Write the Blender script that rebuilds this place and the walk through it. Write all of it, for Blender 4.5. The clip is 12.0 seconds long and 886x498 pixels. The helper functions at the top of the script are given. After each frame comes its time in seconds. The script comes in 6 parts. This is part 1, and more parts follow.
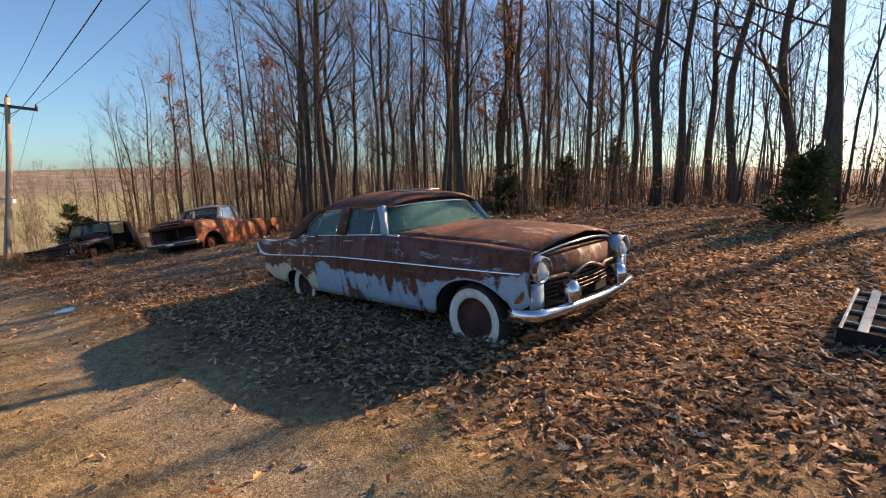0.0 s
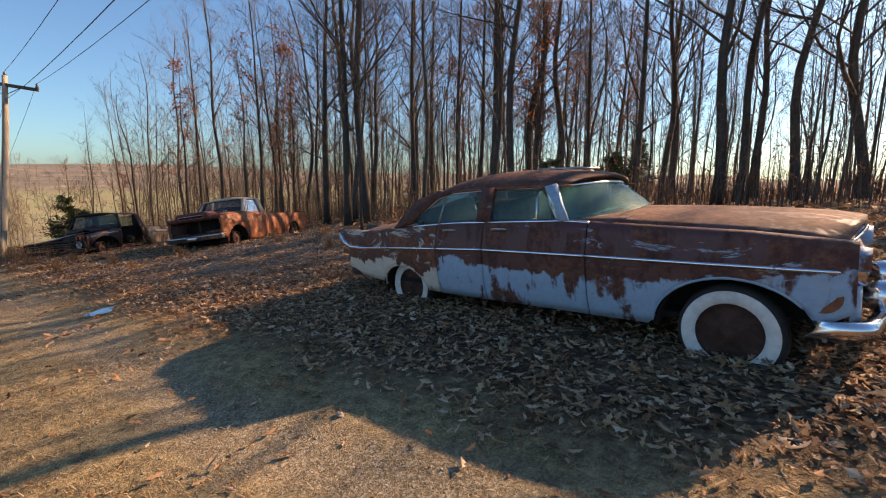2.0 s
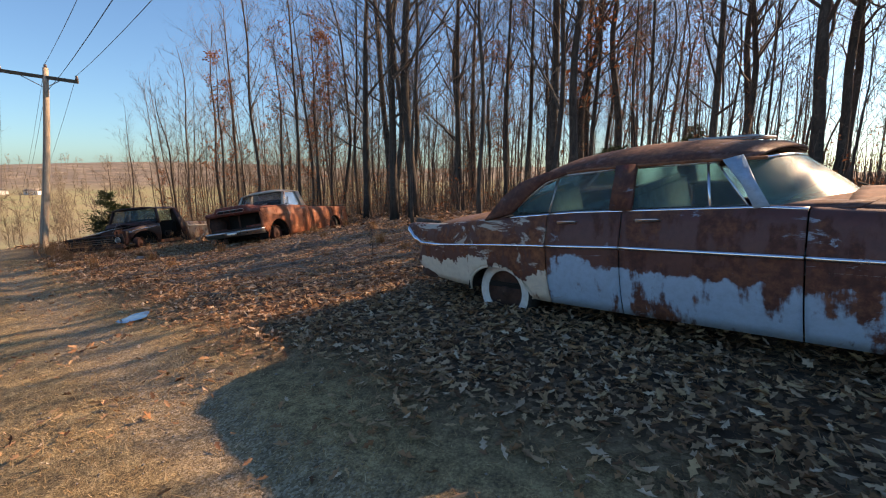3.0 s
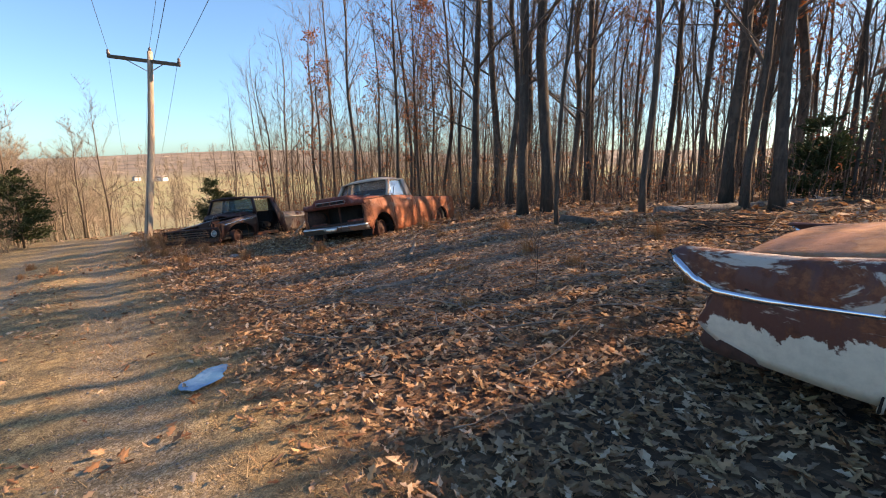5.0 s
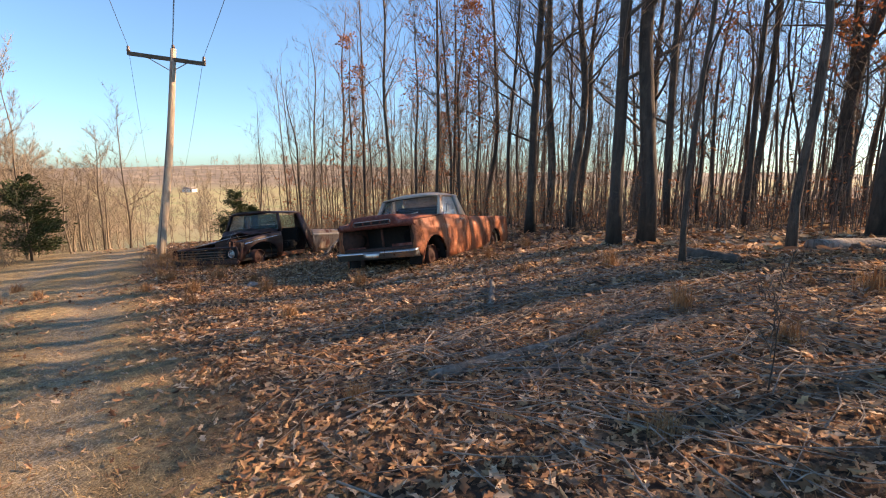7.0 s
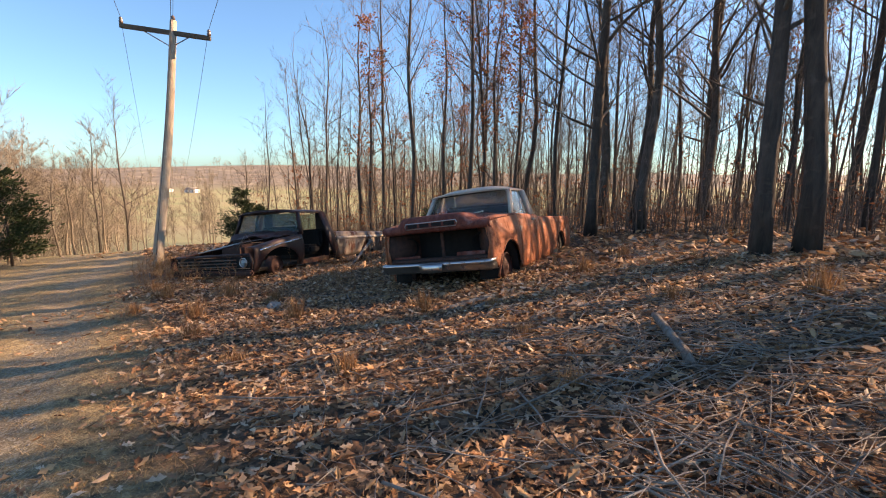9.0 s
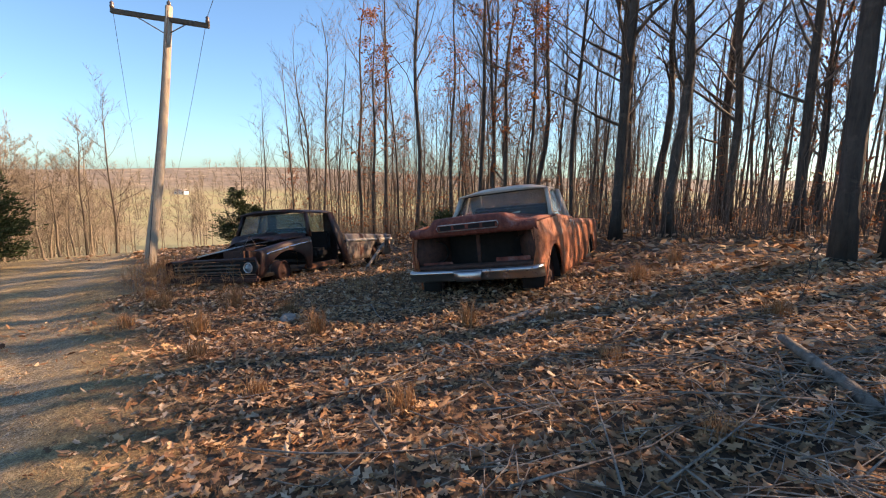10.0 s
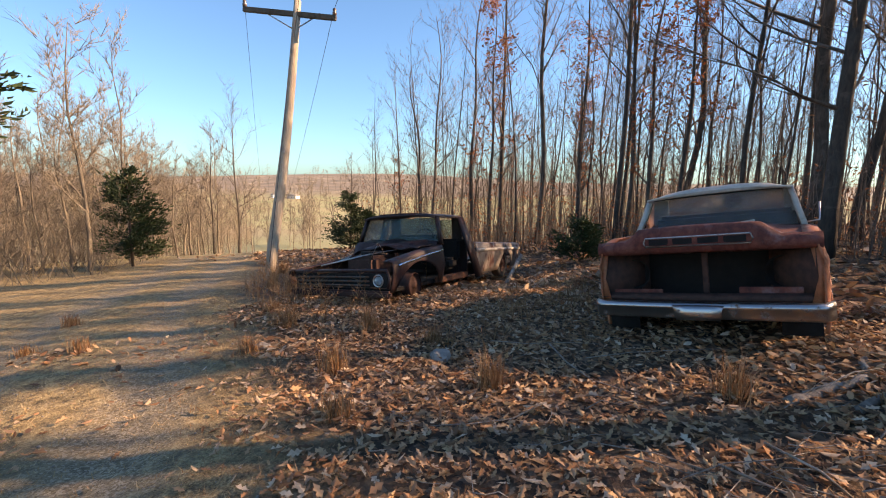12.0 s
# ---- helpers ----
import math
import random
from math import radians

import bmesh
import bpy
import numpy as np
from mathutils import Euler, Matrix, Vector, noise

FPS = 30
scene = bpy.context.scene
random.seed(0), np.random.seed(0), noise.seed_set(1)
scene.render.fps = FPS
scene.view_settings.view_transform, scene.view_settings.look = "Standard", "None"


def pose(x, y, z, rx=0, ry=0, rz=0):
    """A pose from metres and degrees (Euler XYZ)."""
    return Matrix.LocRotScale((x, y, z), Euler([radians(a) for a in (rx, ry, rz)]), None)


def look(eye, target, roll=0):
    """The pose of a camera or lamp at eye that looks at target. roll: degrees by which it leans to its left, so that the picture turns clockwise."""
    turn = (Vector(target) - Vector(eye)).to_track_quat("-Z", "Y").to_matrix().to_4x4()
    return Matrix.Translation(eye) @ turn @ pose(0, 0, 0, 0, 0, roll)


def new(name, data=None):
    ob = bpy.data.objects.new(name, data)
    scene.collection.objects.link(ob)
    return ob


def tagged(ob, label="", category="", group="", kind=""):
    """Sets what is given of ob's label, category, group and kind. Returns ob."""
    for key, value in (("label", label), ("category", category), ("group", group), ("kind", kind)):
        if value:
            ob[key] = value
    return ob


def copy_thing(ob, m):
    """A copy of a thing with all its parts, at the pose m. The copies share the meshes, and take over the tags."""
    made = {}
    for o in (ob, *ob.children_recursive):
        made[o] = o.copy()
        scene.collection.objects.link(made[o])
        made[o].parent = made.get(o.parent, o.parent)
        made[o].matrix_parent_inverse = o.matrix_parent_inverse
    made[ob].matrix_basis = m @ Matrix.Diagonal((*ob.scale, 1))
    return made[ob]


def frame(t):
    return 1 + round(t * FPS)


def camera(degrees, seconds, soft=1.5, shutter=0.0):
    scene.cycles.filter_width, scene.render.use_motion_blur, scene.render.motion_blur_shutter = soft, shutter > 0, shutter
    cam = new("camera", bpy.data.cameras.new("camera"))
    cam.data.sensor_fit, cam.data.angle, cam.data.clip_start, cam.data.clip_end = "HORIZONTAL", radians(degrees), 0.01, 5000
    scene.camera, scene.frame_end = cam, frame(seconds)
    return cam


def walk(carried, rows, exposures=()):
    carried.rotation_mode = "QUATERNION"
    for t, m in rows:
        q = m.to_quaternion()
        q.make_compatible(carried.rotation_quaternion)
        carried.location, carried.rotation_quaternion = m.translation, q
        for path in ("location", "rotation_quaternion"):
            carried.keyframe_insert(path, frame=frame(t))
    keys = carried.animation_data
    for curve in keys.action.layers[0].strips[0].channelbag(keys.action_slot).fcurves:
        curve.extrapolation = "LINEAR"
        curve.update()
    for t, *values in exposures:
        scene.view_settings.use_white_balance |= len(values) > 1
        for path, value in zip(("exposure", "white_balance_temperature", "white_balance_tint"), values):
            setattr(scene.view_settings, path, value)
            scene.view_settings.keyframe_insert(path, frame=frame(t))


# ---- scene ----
cam = camera(88.0, 12.0, soft=1.1)
PATH = [
    (0, (1.225, 0.137, 1.664), (0.656, 2.026, 1.337), -0.9),
    (0.5, (0.68, 0.311, 1.606), (0.13, 2.207, 1.284), -0.8),
    (1, (0.203, 0.398, 1.517), (-0.349, 2.294, 1.205), -0.6),
    (1.5, (-0.389, 0.583, 1.453), (-0.919, 2.485, 1.13), -0.1),
    (2, (-0.894, 0.716, 1.363), (-1.407, 2.624, 1.049), 0.3),
    (2.5, (-1.34, 1.16, 1.296), (-1.871, 3.061, 0.974), 0.2),
    (3, (-1.883, 1.604, 1.202), (-2.513, 3.472, 0.867), -0.2),
    (3.2, (-2.103, 1.809, 1.215), (-2.766, 3.664, 0.872), -0.0),
    (4.8, (-3.707, 3.356, 1.192), (-4.616, 5.091, 0.792), -1.1),
    (5, (-3.904, 3.513, 1.163), (-4.855, 5.228, 0.769), -0.9),
    (5.5, (-4.4, 3.935, 1.133), (-5.414, 5.619, 0.763), -0.5),
    (6, (-4.864, 4.284, 1.107), (-5.901, 5.961, 0.775), -0.0),
    (6.5, (-5.249, 4.651, 1.085), (-6.284, 6.331, 0.758), 0.2),
    (7, (-5.72, 4.95, 1.049), (-6.752, 6.633, 0.728), 0.3),
    (7.2, (-5.899, 5.055, 1.037), (-6.932, 6.737, 0.715), 0.2),
    (9, (-7.811, 6.139, 0.828), (-8.849, 7.818, 0.512), 0.4),
    (9.5, (-8.282, 6.307, 0.763), (-9.305, 7.998, 0.455), 0.6),
    (10, (-8.732, 6.494, 0.714), (-9.74, 8.195, 0.413), 0.8),
    (10.5, (-9.121, 6.646, 0.667), (-10.124, 8.35, 0.366), 0.9),
    (11, (-9.551, 6.856, 0.648), (-10.562, 8.556, 0.35), 0.7),
    (11.5, (-9.976, 6.985, 0.635), (-11.046, 8.65, 0.343), 0.7),
    (12, (-10.401, 7.19, 0.581), (-11.73, 8.657, 0.3), 0.9),
]
walk(cam, [(t, look(eye, target, roll)) for t, eye, target, roll in PATH], exposures=((0.0, 1.16, 8000, 25), (3.0, 1.30, 8000, 25), (5.0, 1.70, 8000, 25), (12.0, 1.72, 8000, 25)))

# ---- world, sun and exposure ----
SUN_AZ, SUN_EL = 44.0, 29.0      # degrees; azimuth from +x towards +y
sun_dir = Vector((math.cos(radians(SUN_EL)) * math.cos(radians(SUN_AZ)), math.cos(radians(SUN_EL)) * math.sin(radians(SUN_AZ)), math.sin(radians(SUN_EL))))
world = bpy.data.worlds.new("world")
world.use_nodes = True
scene.world = world
wn = world.node_tree.nodes
sky = wn.new("ShaderNodeTexSky")
sky.sky_type, sky.sun_disc = "NISHITA", False
sky.sun_elevation, sky.sun_rotation = radians(SUN_EL), radians(90 - SUN_AZ)
sky.dust_density, sky.air_density, sky.ozone_density = 1.1, 1.0, 4.0
sky.altitude = 400
tint = wn.new("ShaderNodeMix")
tint.data_type, tint.blend_type = "RGBA", "MULTIPLY"
tint.inputs[0].default_value, tint.inputs[7].default_value = 1.0, (0.635, 0.985, 1.12, 1)
world.node_tree.links.new(sky.outputs[0], tint.inputs[6])
world.node_tree.links.new(tint.outputs[2], wn["Background"].inputs[0])
wn["Background"].inputs[1].default_value = 0.080
sun = new("sun", bpy.data.lights.new("sun", "SUN"))
sun.data.energy, sun.data.angle, sun.data.color = 5.0, radians(0.55), (1.0, 0.78, 0.54)
sun.matrix_world = look(sun_dir * 60, (0, 0, 0))

# ---- materials ----


class Mat:
    """A node material with a few short ways to wire it."""

    def __init__(self, name, rough=0.8, metal=0.0):
        self.m = bpy.data.materials.new(name)
        self.m.use_nodes = True
        self.t = self.m.node_tree
        self.b = self.t.nodes["Principled BSDF"]
        self.b.inputs["Roughness"].default_value = rough
        self.b.inputs["Metallic"].default_value = metal
        self.coord = self.t.nodes.new("ShaderNodeTexCoord").outputs["Object"]

    def node(self, kind, **sockets):
        n = self.t.nodes.new(kind)
        for k, v in sockets.items():
            self.set(n, k, v)
        return n

    def set(self, n, key, v):
        s = n.inputs[int(key[1:])] if key[0] == "i" and key[1:].isdigit() else n.inputs[key.replace("_", " ")]
        if hasattr(v, "is_output"):
            self.t.links.new(v, s)
        else:
            s.default_value = v

    def noise(self, scale, detail=4.0, rough=0.6, vec=None, dist=0.0):
        n = self.node("ShaderNodeTexNoise", Vector=vec or self.coord, Scale=scale, Detail=detail, Roughness=rough, Distortion=dist)
        return n.outputs[0]

    def stretch(self, sx, sy, sz, vec=None):
        n = self.node("ShaderNodeMapping", Vector=vec or self.coord, Scale=(sx, sy, sz))
        return n.outputs[0]

    def voro(self, scale, feature="F1", out=0, vec=None):
        n = self.node("ShaderNodeTexVoronoi", Vector=vec or self.coord, Scale=scale)
        n.feature = feature
        return n.outputs[out]

    def ramp(self, fac, *stops):
        n = self.node("ShaderNodeValToRGB", Fac=fac)
        e = n.color_ramp.elements
        while len(e) < len(stops):
            e.new(0.5)
        for s, (p, c) in zip(e, stops):
            s.position = p
            s.color = (*c, 1) if len(c) == 3 else c
        return n.outputs[0]

    def mix(self, fac, a, b, blend="MIX"):
        n = self.node("ShaderNodeMix")
        n.data_type, n.blend_type = "RGBA", blend
        for s, v in ((n.inputs[0], fac), (n.inputs[6], a), (n.inputs[7], b)):
            if hasattr(v, "is_output"):
                self.t.links.new(v, s)
            else:
                s.default_value = (*v, 1) if isinstance(v, tuple) else v
        return n.outputs[2]

    def math(self, op, a, b=0.0, clamp=False):
        n = self.node("ShaderNodeMath", i0=a, i1=b)
        n.operation, n.use_clamp = op, clamp
        return n.outputs[0]

    def axis(self, i, vec=None):
        return self.node("ShaderNodeSeparateXYZ", Vector=vec or self.coord).outputs[i]

    def step(self, v, lo, hi):
        n = self.node("ShaderNodeMapRange", Value=v)
        n.interpolation_type = "SMOOTHSTEP"
        for k, x in (("From Min", lo), ("From Max", hi)):
            self.set(n, k, x)
        return n.outputs[0]

    def color(self, v):
        self.set(self.b, "Base Color", v if hasattr(v, "is_output") else (*v, 1))
        return self

    def rough(self, v):
        self.set(self.b, "Roughness", v)
        return self

    def bump(self, h, strength=0.5, dist=0.02):
        n = self.node("ShaderNodeBump", Height=h, Strength=strength, Distance=dist)
        self.set(self.b, "Normal", n.outputs[0])
        return self

    def island(self):
        return self.t.nodes.new("ShaderNodeNewGeometry").outputs["Random Per Island"]

    def rnd(self):
        return self.t.nodes.new("ShaderNodeObjectInfo").outputs["Random"]


def simple(name, c, rough=0.8, metal=0.0, scale=14.0, vary=0.35):
    a = Mat(name, rough, metal)
    d = tuple(x * (1 - vary) for x in c)
    l = tuple(min(1.0, x * (1 + vary)) for x in c)
    n = a.noise(scale, 6)
    a.color(a.ramp(n, (0.3, d), (0.7, l)))
    a.bump(a.noise(scale * 4, 4), 0.25, 0.004)
    return a.m


def rusty(name, base, rust_amount, base2=None, split=None, rough=0.55, dark=(0.045, 0.018, 0.012), mid=(0.13, 0.042, 0.022), light=(0.30, 0.115, 0.05), pale=None, patch=None, many=0.57, ragged=(2.6, 0.50)):
    """Old paint eaten by rust; split: (height, slope, width) where base2 takes over below the line."""
    a = Mat(name, rough)
    big = a.noise(2.2, 7, 0.62, dist=0.3)
    fine = a.noise(17, 8, 0.7)
    streak = a.noise(7, 5, 0.6, vec=a.stretch(1.0, 1.0, 0.22))
    rust = a.ramp(a.mix(0.55, big, fine), (0.36, dark), (0.5, mid), (0.66, light))
    paint = a.mix(a.step(fine, 0.35, 0.75), base, tuple(x * 0.72 for x in base))
    amount = a.math("ADD", a.math("MULTIPLY", big, 0.55), a.math("MULTIPLY", streak, 0.45))
    if base2:
        h, slope, width, rust2 = split
        z = a.math("ADD", a.axis(2), a.math("MULTIPLY", a.axis(0), slope))
        z = a.math("ADD", z, a.math("MULTIPLY", a.math("SUBTRACT", a.noise(ragged[0], 8, 0.66, vec=a.stretch(1.0, 1.0, 0.75), dist=0.2), 0.5), ragged[1]))
        low = a.math("SUBTRACT", 1.0, a.step(z, h - width, h + width))
        paint2 = a.mix(a.step(fine, 0.3, 0.8), base2, tuple(x * 0.78 for x in base2))
        paint = a.mix(low, paint, paint2)
        thr = a.math("ADD", rust_amount, a.math("MULTIPLY", low, rust2 - rust_amount))
    else:
        thr = rust_amount
    mask = a.step(a.math("ADD", amount, a.math("SUBTRACT", thr, 0.5)), 0.47, 0.53)
    col = a.mix(mask, paint, rust)
    if patch:
        k = a.step(a.noise(2.9, 8, 0.7, vec=a.stretch(0.6, 1.0, 1.6), dist=0.8), many, many + 0.045)
        col = a.mix(a.math("MULTIPLY", k, 0.75), col, patch)
    if pale:
        p = a.step(a.noise(3.1, 6, 0.7, vec=a.stretch(0.5, 1.0, 1.0)), 0.56, 0.68)
        col = a.mix(a.math("MULTIPLY", p, 0.8), col, pale)
    a.color(col)
    a.rough(a.math("ADD", 0.52, a.math("MULTIPLY", mask, 0.34)))
    a.bump(a.math("ADD", fine, a.math("MULTIPLY", mask, 0.5)), 0.35, 0.006)
    return a.m


BLUE = (0.27, 0.42, 0.56)
M_sedan = rusty("sedan_side_paint", (0.11, 0.036, 0.030), 0.50, BLUE, (0.560, 0.030, 0.016, 0.465), patch=(0.23, 0.29, 0.35), many=0.62, dark=(0.035, 0.014, 0.012), mid=(0.085, 0.030, 0.022), light=(0.21, 0.080, 0.042))
M_sedan_top = rusty("sedan_roof_rust", (0.14, 0.062, 0.048), 0.55, pale=(0.36, 0.29, 0.26), dark=(0.040, 0.016, 0.013), mid=(0.10, 0.036, 0.025), light=(0.24, 0.10, 0.055))
M_sedan_wing = rusty("sedan_wing_paint", (0.11, 0.036, 0.030), 0.50, BLUE, (0.665, -0.11, 0.018, 0.455), patch=(0.30, 0.38, 0.46), many=0.59, dark=(0.035, 0.014, 0.012), mid=(0.085, 0.030, 0.022), light=(0.22, 0.085, 0.045))
M_sedan_tail = rusty("sedan_tail_paint", (0.10, 0.032, 0.025), 0.5, (0.64, 0.58, 0.48), (0.545, 0.0, 0.012, 0.40), patch=(0.52, 0.48, 0.42), many=0.535, ragged=(3.6, 0.85))
M_sedan_deck = rusty("sedan_deck_rust", (0.34, 0.17, 0.10), 0.52, mid=(0.30, 0.14, 0.07), light=(0.45, 0.26, 0.15), dark=(0.15, 0.07, 0.04))
M_blue = rusty("faded_blue_paint", BLUE, 0.42)
M_orange = rusty("pickup_orange_paint", (0.42, 0.13, 0.055), 0.46, mid=(0.24, 0.07, 0.03), light=(0.50, 0.20, 0.09), dark=(0.10, 0.03, 0.018), pale=(0.52, 0.36, 0.26))
M_orange_hood = rusty("pickup_hood_rust", (0.20, 0.052, 0.034), 0.55, mid=(0.15, 0.034, 0.022), light=(0.27, 0.085, 0.055), dark=(0.05, 0.014, 0.011), pale=(0.22, 0.12, 0.11))
M_cream = rusty("pickup_roof_paint", (0.50, 0.44, 0.37), 0.40)
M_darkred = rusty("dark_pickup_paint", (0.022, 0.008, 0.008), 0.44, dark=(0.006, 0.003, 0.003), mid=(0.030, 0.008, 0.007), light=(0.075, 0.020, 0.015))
M_bed = rusty("dark_pickup_bed", (0.20, 0.165, 0.14), 0.44, dark=(0.012, 0.007, 0.006), mid=(0.07, 0.022, 0.015), light=(0.16, 0.06, 0.035))
# near-black for dark parts, set low so vehicle insides look shaded
M_black = simple("black_parts_and_shade", (0.010, 0.008, 0.007), 0.95)
M_rubber = simple("old_rubber", (0.022, 0.021, 0.020), 0.85)
M_white = simple("whitewall_rubber", (0.62, 0.61, 0.58), 0.75, vary=0.18)
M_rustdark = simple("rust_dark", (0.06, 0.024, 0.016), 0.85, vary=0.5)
M_rust = simple("rust_bare", (0.20, 0.075, 0.035), 0.85, vary=0.5)


def metal_mat(name, c, rough, spots):
    a = Mat(name, rough, 1.0)
    n = a.noise(9, 8, 0.7)
    m = a.step(n, spots - 0.05, spots + 0.06)
    a.color(a.mix(m, c, (0.16, 0.07, 0.035)))
    a.set(a.b, "Metallic", a.math("SUBTRACT", 1.0, m))
    a.rough(a.math("ADD", rough, a.math("MULTIPLY", m, 0.5)))
    a.bump(a.noise(40, 4), 0.08, 0.003)
    return a.m


M_chrome = metal_mat("weathered_chrome", (0.66, 0.70, 0.76), 0.16, 0.66)
M_tarnish = metal_mat("tarnished_metal", (0.14, 0.13, 0.12), 0.45, 0.52)
M_dull = metal_mat("dull_chrome", (0.44, 0.43, 0.42), 0.30, 0.60)


def glass_mat(name, c, rough, alpha_dirt):
    a = Mat(name, rough)
    a.color(a.mix(a.step(a.noise(4, 6, 0.7), 0.35, 0.75), c, tuple(x * 0.75 for x in c)))
    a.set(a.b, "Transmission Weight", 1.0 - alpha_dirt)
    a.set(a.b, "IOR", 1.3)
    a.rough(a.math("ADD", rough, a.math("MULTIPLY", a.noise(6, 6), 0.2)))
    return a.m


M_glass = glass_mat("dusty_windscreen_glass", (0.24, 0.55, 0.50), 0.10, 0.22)
M_glass_side = glass_mat("tinted_side_glass", (0.30, 0.58, 0.58), 0.04, 0.10)
M_glass_truck = glass_mat("dusty_truck_glass", (0.62, 0.74, 0.76), 0.03, 0.07)
M_lens = glass_mat("lamp_lens", (0.80, 0.90, 0.92), 0.12, 0.35)
M_seat = simple("seat_cloth", (0.10, 0.16, 0.17), 0.9)


def bark_mat(name, dark, light, moss=0.0):
    a = Mat(name, 0.92)
    v = a.stretch(1.0, 1.0, 0.16)
    ridge = a.noise(16, 7, 0.65, vec=v, dist=0.6)
    blot = a.noise(1.4, 4, 0.6)
    col = a.ramp(a.mix(0.35, ridge, blot), (0.36, dark), (0.64, light))
    col = a.mix(a.math("MULTIPLY", a.step(a.noise(5, 5, 0.6), 0.56, 0.68), 0.45), col, tuple(x * 1.5 for x in light))
    col = a.mix(a.math("MULTIPLY", a.rnd(), 0.55), col, tuple(x * 0.55 for x in dark))
    a.color(col)
    a.bump(ridge, 0.9, 0.035)
    return a.m


# bark and twigs of the woods, darkened to give the backlit look
M_bark = bark_mat("grey_brown_bark", (0.034, 0.027, 0.021), (0.155, 0.125, 0.100))
M_twig = bark_mat("twig_bark", (0.055, 0.042, 0.033), (0.185, 0.145, 0.112))
# twig bark again, lighter: sun on the grove put into its colour
M_lit_twig = bark_mat("sunlit_twig_bark", (0.085, 0.070, 0.052), (0.26, 0.21, 0.155))
M_log = bark_mat("dead_wood", (0.10, 0.080, 0.066), (0.38, 0.335, 0.285))


def leaf_mat(name, cols, rough=0.75, trans=0.25):
    a = Mat(name, rough)
    r = a.island()
    n = len(cols)
    a.color(a.mix(a.math("MULTIPLY", a.step(a.noise(30, 3), 0.4, 0.9), 0.5), a.ramp(r, *[((i + 0.0) / max(1, n - 1), c) for i, c in enumerate(cols)]), (0.10, 0.055, 0.03)))
    a.set(a.b, "Specular IOR Level", 0.35)
    tr = a.node("ShaderNodeBsdfTranslucent")
    a.t.links.new(a.b.inputs["Base Color"].links[0].from_socket, tr.inputs[0])
    mx = a.node("ShaderNodeMixShader", i0=trans)
    a.t.links.new(a.b.outputs[0], mx.inputs[1])
    a.t.links.new(tr.outputs[0], mx.inputs[2])
    a.t.links.new(mx.outputs[0], a.t.nodes["Material Output"].inputs[0])
    return a.m


M_leaf = leaf_mat("fallen_leaves", [(0.080, 0.036, 0.019), (0.42, 0.215, 0.108), (0.58, 0.385, 0.225), (0.22, 0.090, 0.040), (0.72, 0.57, 0.41), (0.48, 0.245, 0.115), (0.13, 0.064, 0.035), (0.62, 0.405, 0.215), (0.27, 0.14, 0.080)])
M_oakleaf = leaf_mat("dry_oak_leaves", [(0.20, 0.065, 0.030), (0.33, 0.125, 0.050), (0.16, 0.05, 0.028), (0.40, 0.18, 0.08)], trans=0.4)
M_cedar = leaf_mat("cedar_needles", [(0.022, 0.044, 0.017), (0.042, 0.074, 0.027), (0.029, 0.050, 0.020), (0.066, 0.086, 0.036)], trans=0.15)
M_straw = leaf_mat("dry_grass", [(0.50, 0.36, 0.18), (0.34, 0.22, 0.10), (0.42, 0.26, 0.12), (0.58, 0.46, 0.28)], trans=0.3)
M_russet = leaf_mat("russet_grass", [(0.34, 0.17, 0.075), (0.22, 0.105, 0.05), (0.42, 0.25, 0.12), (0.30, 0.20, 0.12)], trans=0.25)
M_stone = simple("grey_stone", (0.24, 0.21, 0.18), 0.9)
M_pole = bark_mat("weathered_pole_wood", (0.42, 0.33, 0.24), (0.66, 0.56, 0.44))
M_wire = simple("dark_wire", (0.05, 0.05, 0.055), 0.6)
M_porcelain = simple("brown_porcelain", (0.12, 0.09, 0.08), 0.3)

# ---- ground ----


def smooth(e0, e1, x):
    t = np.clip((x - e0) / (e1 - e0), 0, 1)
    return t * t * (3 - 2 * t)


def soft_range(v, lo, hi, k):
    a = lo + k * np.logaddexp(0, (v - lo) / k)
    return hi - k * np.logaddexp(0, (hi - a) / k)


def wave(x, y, s, seed):
    r = np.random.RandomState(seed)
    out = 0
    for i in range(7):
        a, p, f = r.uniform(0, 6.28), r.uniform(0, 6.28), s * r.uniform(0.6, 1.8)
        out = out + np.sin((x * np.cos(a) + y * np.sin(a)) * f + p)
    return out / 7


def lane_edge(x):
    """The y at which the drive gives way to leaf litter."""
    x = np.asarray(x, float)
    return 3.0 - 0.42 * soft_range(x, -60, 3, 1.0) + 0.9 * smooth(-16, -30, x) + 0.35 * wave(x, 0 * x, 0.8, 5)


